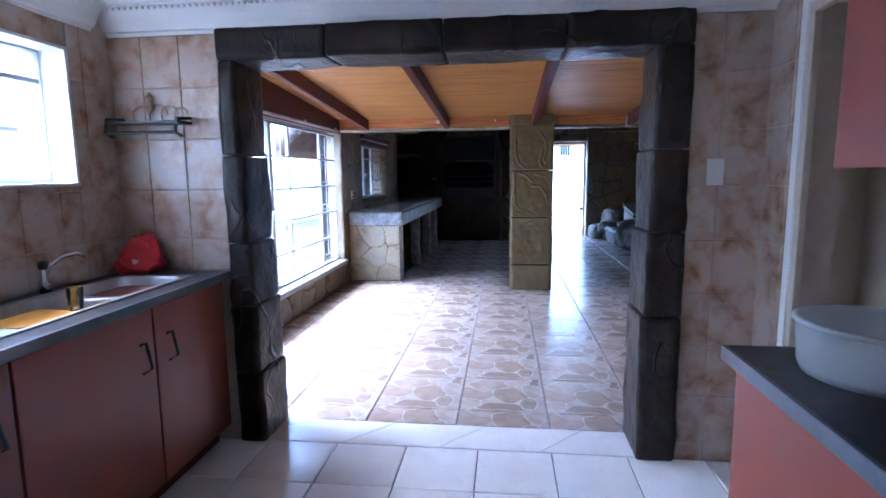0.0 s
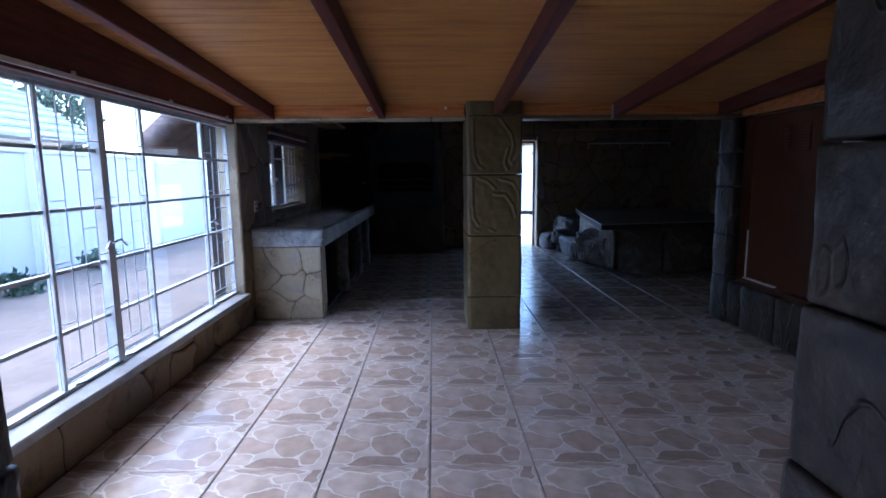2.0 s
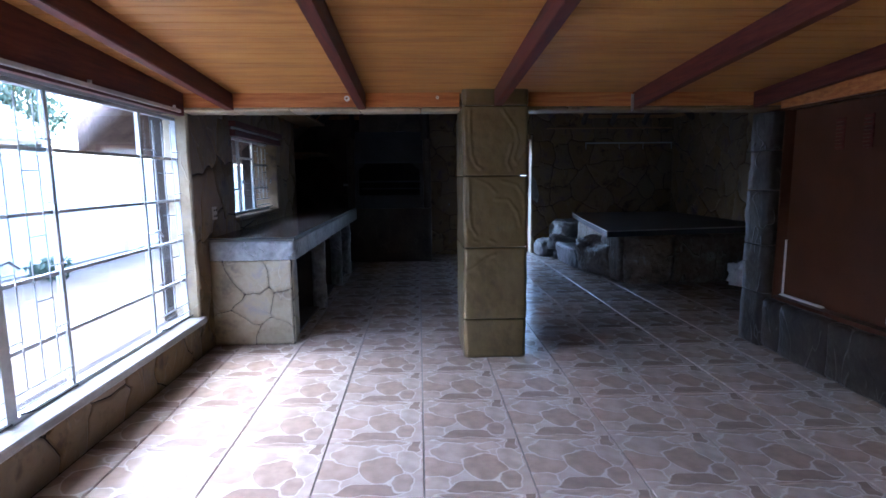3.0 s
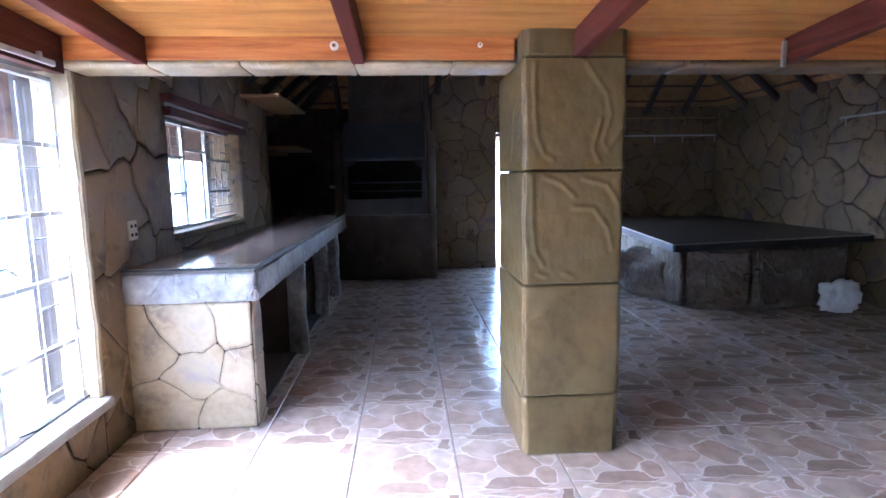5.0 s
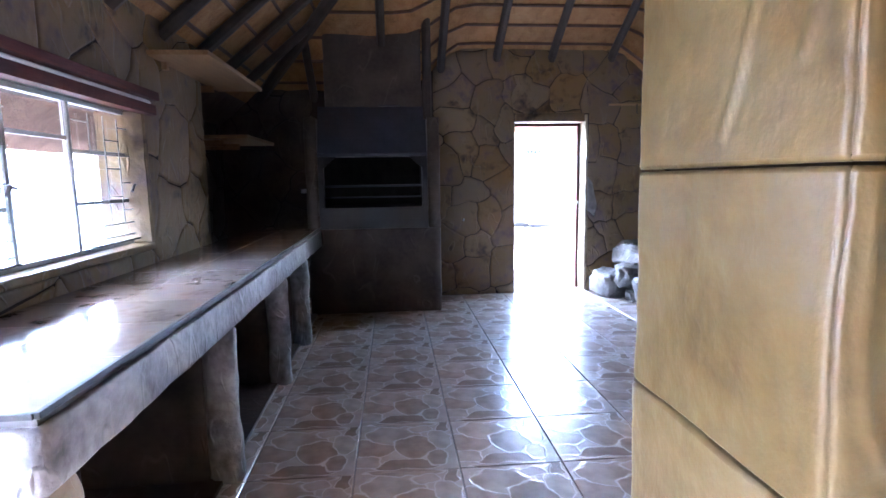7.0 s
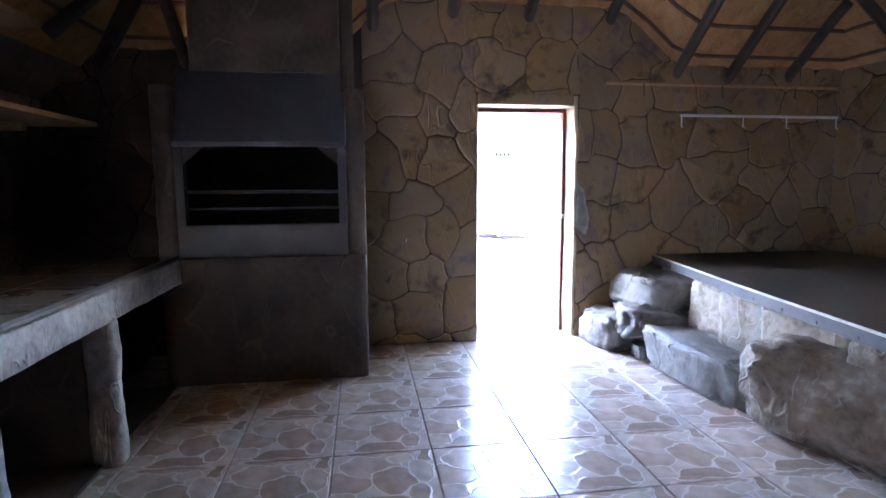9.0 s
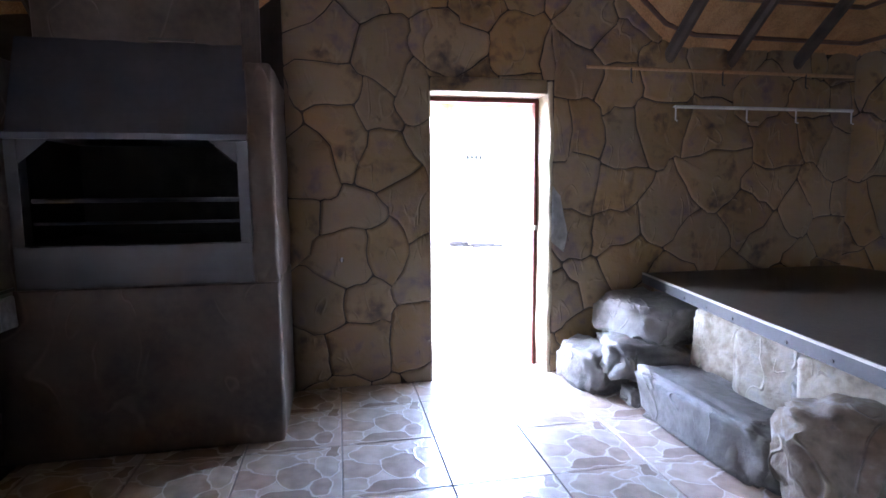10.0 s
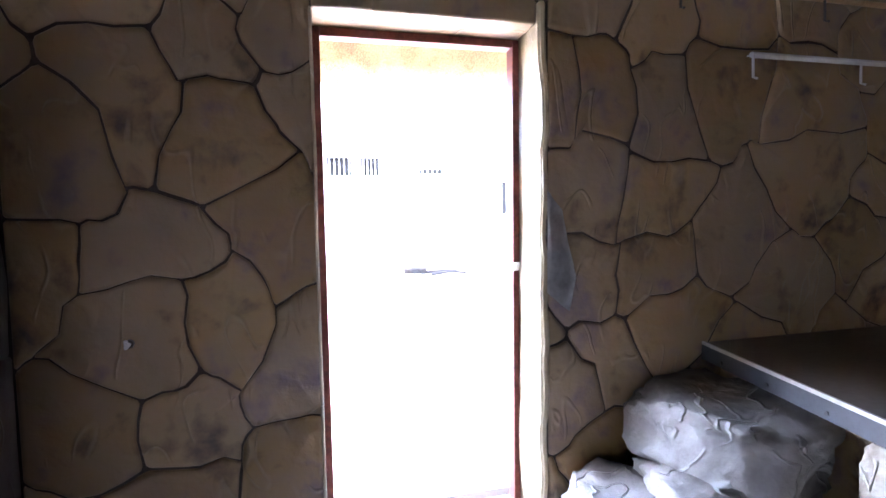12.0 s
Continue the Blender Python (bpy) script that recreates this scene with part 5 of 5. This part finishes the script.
tagged(link("drinking_glass", lathe([(0.024, 0), (0.03, 0.09), (0.027, 0.09), (0.022, 0.008)], (-1.39, 2.46, 0.893), 14), GLASS, smooth=True), "clear drinking glass in the sink", "glass")

def packet_mesh(x, y, z):
    """A slumped packet: wide and folded below, pinched to a twisted top."""
    bm = boulder((x, y, z + 0.10), (0.27, 0.15, 0.20), 311, 12, 0.6, 0.16)
    for v in bm.verts:
        k = max(0.0, min(1.0, (v.co.z - z) / 0.2))
        v.co.x = x + 0.05 * k + (v.co.x - x) * (1 - 0.62 * k)
        v.co.y = y + (v.co.y - y) * (1 - 0.5 * k) + 0.012 * math.sin(40 * v.co.x + 18 * k)
        v.co.z = max(v.co.z, z)
    return bm


bag = thing("red_bag", (-1.56, 3.05, 0.92), "crumpled red plastic packet with a white print", "bag")
part("packet", packet_mesh(-1.59, 3.10, 0.921), RED_PLASTIC, bag, smooth=True)
part("print", boulder((-1.585, 3.037, 0.985), (0.07, 0.02, 0.035), 312, 0, 0.8, 0.15), BAG, bag, "pale label patch")
rack = thing("wall_rack", (-1.46, 3.16, 1.66), "small black iron wall rack with scrolled ornaments", "rack")
RZ = 1.655
part("shelf", boxes((-1.67, 3.06, RZ, -1.30, 3.186, RZ + 0.012), bevel=0.003), BLACK_IRON, rack)
part("rail", tube([(-1.68, 3.06, RZ - 0.045), (-1.31, 3.06, RZ - 0.045)], 0.008, 8), BLACK_IRON, rack)
for x in (-1.67, -1.31):
    part("end_bracket", tube([(x, 3.187, RZ + 0.03), (x, 3.07, RZ + 0.02), (x, 3.055, RZ - 0.045), (x, 3.10, RZ - 0.06)], 0.009, 8), BLACK_IRON, rack)
for x, r in ((-1.56, 0.045), (-1.47, 0.05), (-1.41, 0.045), (-1.35, 0.035)):
    pts = [(x + r * math.cos(a), 3.175, RZ + 0.05 + r * math.sin(a)) for a in [i * math.pi / 6 for i in range(12)]]
    part("scroll", tube(pts, 0.004, 6), PLANK, rack, "bronze wire scroll")
part("finial", lathe([(0.004, 0), (0.02, 0.03), (0.008, 0.06), (0.02, 0.075), (0.004, 0.10)], (-1.51, 3.172, RZ + 0.06), 10), PLANK, rack)
switch = thing("light_switch", (1.185, 3.18, 1.40), "white plastic light switch on blotched tiles", "light switch")
part("plate", boxes((1.15, 3.178, 1.335, 1.222, 3.191, 1.455), bevel=0.004), SWITCH, switch)
part("rocker", boxes((1.175, 3.172, 1.38, 1.197, 3.178, 1.41), bevel=0.002), SWITCH, switch)
socket = thing("wall_socket", (HX0 + 0.02, 7.69, 1.15), "cream double wall socket on the stone wall", "socket")
part("plate", boxes((HX0 + 0.016, 7.645, 1.09, HX0 + 0.028, 7.735, 1.20), bevel=0.003), CREAM_PAINT, socket)
for y, z in ((7.668, 1.17), (7.668, 1.12), (7.712, 1.17), (7.712, 1.12)):
    part("hole", boxes((HX0 + 0.028, y - 0.009, z - 0.009, HX0 + 0.031, y + 0.009, z + 0.009)), SOOT, socket)
sock2 = thing("wall_socket", (-1.27, 12.85, 1.32), "small white socket beside the fireplace", "socket")
part("plate", boxes((-1.40, RY1 - 0.02, 1.29, -1.30, RY1 - 0.002, 1.34), bevel=0.003), SWITCH, sock2)

cab = thing("base_cabinet", (1.1, 1.2, 0), "salmon-red kitchen base cabinet with a chrome handle", "cabinet", "kitchen base cabinets")
part("body", boxes((0.885, 0.3, 0.10, KX1 - 0.003, 2.10, 0.88)), CABINET_PINK, cab)
part("plinth", boxes((0.93, 0.3, 0, KX1 - 0.003, 2.06, 0.10)), RED_WOOD, cab)
for a, b in ((0.31, 0.90), (0.91, 1.50), (1.51, 2.095)):
    d = part("door", boxes((0.868, a, 0.11, 0.883, b, 0.87), bevel=0.003), CABINET_PINK, cab)
    part("handle", tube([(0.868, a + 0.07, 0.78), (0.84, a + 0.07, 0.775), (0.832, a + 0.07, 0.72), (0.84, a + 0.07, 0.66), (0.868, a + 0.07, 0.655)], 0.008, 8), CHROME, d, "chrome bow handle")
wt2 = thing("worktop", (1.1, 1.2, 0.88), "black worktop with a grey edge strip", "worktop")
part("board", boxes((0.855, 0.3, 0.882, KX1 - 0.003, 2.125, 0.917)), WORKTOP, wt2)
part("edge_strip", boxes((0.842, 0.3, 0.880, 0.855, 2.138, 0.920), (0.855, 2.125, 0.880, KX1 - 0.003, 2.138, 0.920), bevel=0.003), EDGE, wt2)
wall_cab = thing("wall_cabinet", (1.25, 1.5, 1.4), "glossy salmon-red wall cabinet", "cabinet")
part("body", boxes((1.093, 0.6, 1.405, KX1 - 0.003, 2.105, 2.07)), CABINET_PINK, wall_cab)
for a, b in ((0.6, 1.09), (1.093, 1.58), (1.583, 2.11)):
    part("door", boxes((1.075, a, 1.40, 1.091, b, 2.075), bevel=0.003), CABINET_PINK, wall_cab)
tub = thing("plastic_tub", (1.105, 1.93, 0.918), "round frosted plastic tub on the worktop", "tub")
part("wall", lathe([(0.150, 0), (0.158, 0.02), (0.166, 0.118), (0.158, 0.118), (0.153, 0.02), (0.145, 0.006)], (1.105, 1.93, 0.918), 32), TUB, tub, smooth=True)
part("rim", lathe([(0.156, 0.119), (0.171, 0.119), (0.174, 0.124), (0.172, 0.130), (0.158, 0.130), (0.156, 0.119)], (1.105, 1.93, 0.918), 32, caps=False), TUB, tub, "thick rolled plastic rim", smooth=True)
dr = thing("door_3", (KX1, 2.5, 0), "white painted doorway frame in the kitchen wall", "door", kind="structure")
part("door_frame", boxes((KX1 - 0.012, 2.86, 0, KX1 + 0.016, 2.898, 1.985), (KX1 - 0.012, 2.132, 0, KX1 + 0.016, 2.17, 1.985), (KX1 - 0.012, 2.132, 1.985, KX1 + 0.016, 2.898, 2.018), bevel=0.004), CREAM_PAINT, dr)
part("architrave", boxes((KX1 - 0.018, 2.899, 0, KX1 - 0.001, 2.945, 2.06), (KX1 - 0.018, 2.13, 2.02, KX1 - 0.001, 2.899, 2.06), bevel=0.006), WHITE_PAINT, dr)

# ---- the garden and yard ----
bwall = thing("boundary_wall", (-6.6, 6, -0.1), "white plastered garden wall stained near the ground", "wall", kind="structure")
part("wall", boxes((-6.75, -6, -0.15, -6.55, 30, 1.87)), GARDEN_WALL, bwall)
part("coping", boxes((-6.80, -6, 1.87, -6.50, 30, 1.93), bevel=0.01), GARDEN_WALL, bwall)
for y in range(-5, 30, 4):
    part("pier", boxes((-6.56, y, -0.15, -6.46, y + 0.35, 1.86)), GARDEN_WALL, bwall)
house = thing("neighbour_house", (-13, 9, -0.1), "pale neighbouring house with a ribbed metal roof", "house")
part("wall", boxes((-17, 0.8, -0.2, -10, 17, 2.7)), PLASTER_OUT, house)
bm = prism([(-18.0, 2.4), (-13.5, 5.3), (-9.2, 2.4)], 0.2, 17.6)
for v in bm.verts:
    v.co = Vector((v.co.x, v.co.z, v.co.y))
bmesh.ops.recalc_face_normals(bm, faces=bm.faces)
roof2 = part("roof", bm, PALE_ROOF, house)
for k in range(13):
    s = k / 13
    part("roof_batten", boxes((-9.27 - 4.3 * s, 0.18, 2.43 + 2.9 * s, -9.22 - 4.3 * s, 17.62, 2.50 + 2.9 * s)), PALE_ROOF, roof2)
for y in (3.4, 6.6, 9.8, 13.0):
    w = part("window", boxes((-10.0, y, 0.9, -9.96, y + 1.3, 2.1)), BLACK_IRON, house)
    part("frame", boxes((-9.96, y - 0.04, 0.86, -9.93, y, 2.14), (-9.96, y + 1.3, 0.86, -9.93, y + 1.34, 2.14), (-9.96, y + 0.63, 0.9, -9.94, y + 0.67, 2.1)), WHITE_PAINT, w)
yard_house = thing("outbuilding", (2.5, 24, -0.05), "white outbuilding with barred windows across the yard", "house")
part("wall", boxes((-6, 23.5, -0.1, 12, 27, 2.7)), PLASTER_OUT, yard_house)
part("roof", boxes((-6.4, 23.0, 2.7, 12.4, 27.4, 2.85)), ROOF_TILE, yard_house)
for x, wide, z0, z1 in ((1.72, 0.55, 2.16, 2.58), (2.50, 0.46, 2.16, 2.58), (3.90, 0.60, 2.20, 2.32), (6.0, 1.1, 1.2, 2.0)):
    w = part("window", boxes((x, 23.46, z0, x + wide, 23.5, z1)), SOOT, yard_house)
    for i in range(5):
        bx = x + wide * (i + 0.5) / 5
        part("bar", tube([(bx, 23.44, z0), (bx, 23.44, z1)], 0.010, 6), STEEL_WHITE, w)
    part("frame", boxes((x - 0.04, 23.42, z0 - 0.04, x + wide + 0.04, 23.46, z0), (x - 0.04, 23.42, z1, x + wide + 0.04, 23.46, z1 + 0.04)), WHITE_PAINT, w)
debris = thing("garden_debris", (3.6, 22.0, -0.045), "dark log and stick lying on the pale yard", "debris")
part("log", boulder((3.45, 22.0, 0.02), (0.50, 0.30, 0.24), 320, 10, 0.8, 0.2), SOOT, debris)
part("stick", tube([(3.55, 22.0, 0.0), (3.9, 21.95, 0.03), (4.4, 22.1, 0.0)], 0.04, 6), SOOT, debris)
part("stick", tube([(3.7, 21.6, 0.0), (4.1, 21.8, 0.02), (4.5, 21.75, 0.0)], 0.035, 6), SOOT, debris)


def leafy(name, at, height, spread, count, label, category, trunk=0.12, seed=1):
    rnd = random.Random(seed)
    t = thing(name, at, label, category)
    bm = bmesh.new()
    ax, ay, az = at
    if trunk:
        tube([(ax, ay, az), (ax + 0.05, ay, az + height * 0.35), (ax - 0.03, ay + 0.05, az + height * 0.7)], trunk, 8, bm, 0.5)
        for k in range(7):
            a = k * 0.9
            z = az + height * (0.35 + 0.06 * k)
            tube([(ax, ay, z), (ax + spread * 0.4 * math.cos(a), ay + spread * 0.4 * math.sin(a), z + height * 0.18)], trunk * 0.35, 6, bm, 0.4)
        part("trunk", bm, BARK, t)
        bm = bmesh.new()
    clumps = [(rnd.uniform(-1, 1), rnd.uniform(-1, 1), rnd.random(), rnd.uniform(0.25, 0.5)) for _ in range(16)]
    for k in range(count):
        cx, cy, cz, r = rnd.choice(clumps)
        d = Vector((rnd.gauss(0, 1), rnd.gauss(0, 1), rnd.gauss(0, 1))).normalized() * r * rnd.random() ** 0.4
        c = Vector((ax + (cx * 0.6 + d.x) * spread, ay + (cy * 0.6 + d.y) * spread, az + height * ((0.45 if trunk else 0.05) + 0.5 * cz) + d.z * spread * 0.8))
        c.z = max(c.z, az + 0.02)
        s = (0.10 if trunk else 0.05) * rnd.uniform(0.6, 1.4)
        e = Euler((rnd.uniform(0, 6), rnd.uniform(0, 6), rnd.uniform(0, 6))).to_matrix()
        q = [bm.verts.new(c + e @ Vector(p) * s) for p in ((-1, 0, 0), (0, -0.45, 0.12), (1, 0, 0), (0, 0.45, 0.12))]
        bm.faces.new(q)
    part("crown", bm, LEAF, t)
    return t


leafy("tree", (-8.6, -1.2, -0.1), 5.2, 1.9, 5200, "leafy green tree behind the garden wall", "tree", seed=3)
for k, y in enumerate((1.5, 5.5, 9.8, 14.0)):
    leafy("tree", (-20.5, y, -0.1), 8.4, 2.9, 5200, "tall green tree behind the neighbouring house", "tree", seed=40 + k)
leafy("tree", (-12.5, 20.5, -0.1), 5.0, 1.9, 4200, "leafy green tree beside the neighbouring house", "tree", seed=7)
for k, (x, y) in enumerate(((-5.9, 7.0), (-5.6, 9.4), (-5.9, 11.6), (-4.6, 5.2))):
    leafy("garden_plant", (x, y, -0.1), 0.45, 0.35, 420, "low green plant in the dry garden bed", "plant", 0, 20 + k)

# ---- tiles and stones ----
P = 0.52
X_LINE, Y_LINE = -0.02, 9.377


def grid_spots(x0, y0, x1, y1, px, py, ox, oy):
    out = []
    i = math.floor((x0 - ox) / px)
    while ox + i * px < x1:
        j = math.floor((y0 - oy) / py)
        while oy + j * py < y1:
            out.append((max(x0, ox + i * px), max(y0, oy + j * py), min(x1, ox + (i + 1) * px), min(y1, oy + (j + 1) * py)))
            j += 1
        i += 1
    return out


lift_up = Matrix.Translation((0, 0, -0.009))
spots = [s for s in grid_spots(HX0, HY0, RX1, RY1, P, P, X_LINE, Y_LINE) if s[0] < HX1 - 0.02 or s[3] > 7.55]
lay_tiles(floor, spots, P, 0.007, 0.009, TILE, lift_up, gap_y=0.004)
lay_tiles(floor, [(DX0, RY1, 1.65, 13.16), (1.65, RY1, DX1, 13.16)], P, 0.006, 0.009, TILE, lift_up)
lay_tiles(kitchen_floor, grid_spots(KX0, KY0, KX1, KY1, 0.37, 0.37, 0.115, 3.20), 0.37, 0.006, 0.009, WHITE_TILE, lift_up)
# the threshold strip: triangles between the jambs
cuts = [-1.70, -1.12, -0.60, -0.09, 0.43, 0.95]
for a, b in zip(cuts, cuts[1:]):
    quad = [(a + 0.003, 3.204), (b - 0.003, 3.204), (b + 0.237, 3.456), (a + 0.243, 3.456)]
    quad = clip(clip(quad, 1, 0, 0.91), -1, 0, 1.06)
    if len(quad) > 2:
        part("threshold_tile", prism(quad, -0.009, 0.001), WHITE_TILE, kitchen_floor)

north = Matrix(((1, 0, 0, 0), (0, 0, -1, KY1), (0, 1, 0, 0), (0, 0, 0, 1)))
TW, TH = 0.20, 0.25
lay_tiles(wall_arch, grid_spots(1.072, 0.0, KX1, 2.085, TW, TH, 1.20, 0.085), TW, 0.003, 0.006, WALL_TILE, north, "wall_tile")
lay_tiles(wall_arch, grid_spots(KX0, 0.92, -1.152, 2.085, TW, TH, -1.152, 0.085), TW, 0.003, 0.006, WALL_TILE, north, "wall_tile")
west = Matrix(((0, 0, 1, KX0), (1, 0, 0, 0), (0, 1, 0, 0), (0, 0, 0, 1)))
lay_tiles(wall_kitchen_west, grid_spots(1.20, 0.92, 2.92, 1.36, TW, TH, KY1, 0.085) + grid_spots(2.92, 0.92, KY1 - 0.006, 2.085, TW, TH, KY1, 0.085) + grid_spots(1.20, 1.98, 2.92, 2.085, TW, TH, KY1, 0.085)
    + grid_spots(-1.0, 0.92, 1.20, 2.085, TW, TH, KY1, 0.085), TW, 0.003, 0.006, WALL_TILE, west, "wall_tile")
east = Matrix(((0, 0, -1, KX1), (-1, 0, 0, 0), (0, 1, 0, 0), (0, 0, 0, 1)))
lay_tiles(wall_kitchen_east, grid_spots(-KY1 + 0.006, 0.0, -2.967, 2.085, TW, TH, -KY1, 0.085), TW, 0.003, 0.006, WALL_TILE, east, "wall_tile")

# stone facing of the walls
C = 0.36
DOOR_STONES = [  # middles of the stones round the back door, along the wall and up
    (0.24, 2.42), (0.69, 2.28), (1.10, 2.40), (0.29, 2.15), (0.63, 1.94), (0.92, 2.09), (0.92, 1.73), (0.38, 1.75), (0.69, 1.65), (0.13, 1.58), (0.41, 1.25), (0.80, 1.32), (0.06, 1.11), (0.34, 0.91),
    (0.63, 0.96), (0.91, 0.83), (0.14, 0.64), (0.54, 0.65), (0.85, 0.39), (0.48, 0.34), (0.09, 0.28), (1.61, 2.41), (2.03, 2.29), (2.45, 2.49), (2.44, 2.18), (2.16, 1.86), (2.45, 1.79), (1.91, 1.84),
    (2.80, 1.88), (2.06, 1.43), (2.42, 1.39), (2.10, 1.07), (2.42, 1.10), (2.82, 1.21), (2.19, 0.74), (1.93, 0.59), (2.53, 0.86), (3.25, 1.88), (3.29, 1.51), (3.58, 1.18), (3.16, 0.96)]
cells = stone_cells(RX1 - FX1, 3.0, C, 0.008, 21, holes=((DX0 - FX1 - 0.006, -1, DX1 - FX1 + 0.006, DZ + 0.01),), tall=1.05, middles=DOOR_STONES)
lay_stones(wall_north, (FX1, RY1, 0.002), (1, 0, 0), (0, 0, 1), cells, STONE, keep=lambda u, v: v < 2.57 or u + FX1 < 2.85, seed=21)
cells = stone_cells(10.9 - 7.285, 2.58, C, 0.009, 22, holes=((8.27 - 7.285, 1.02, 9.85 - 7.285, 1.87),), tall=1.35)
lay_stones(wall_west, (HX0, 7.285, 0.002), (0, 1, 0), (0, 0, 1), cells, STONE, seed=22)
cells = stone_cells(7.27 - 3.59, 0.285, 0.42, 0.009, 23, tall=0.6)
lay_stones(wall_west, (HX0, 3.59, 0.002), (0, 1, 0), (0, 0, 1), cells, STONE, seed=23)
cells = stone_cells(RY1 - RY0, 2.58, C, 0.010, 24, tall=1.1)
lay_stones(wall_east, (RX1, RY1, 0.002), (0, -1, 0), (0, 0, 1), cells, STONE, seed=24)
# the corner beside the fireplace, in the fireplace's darker plaster
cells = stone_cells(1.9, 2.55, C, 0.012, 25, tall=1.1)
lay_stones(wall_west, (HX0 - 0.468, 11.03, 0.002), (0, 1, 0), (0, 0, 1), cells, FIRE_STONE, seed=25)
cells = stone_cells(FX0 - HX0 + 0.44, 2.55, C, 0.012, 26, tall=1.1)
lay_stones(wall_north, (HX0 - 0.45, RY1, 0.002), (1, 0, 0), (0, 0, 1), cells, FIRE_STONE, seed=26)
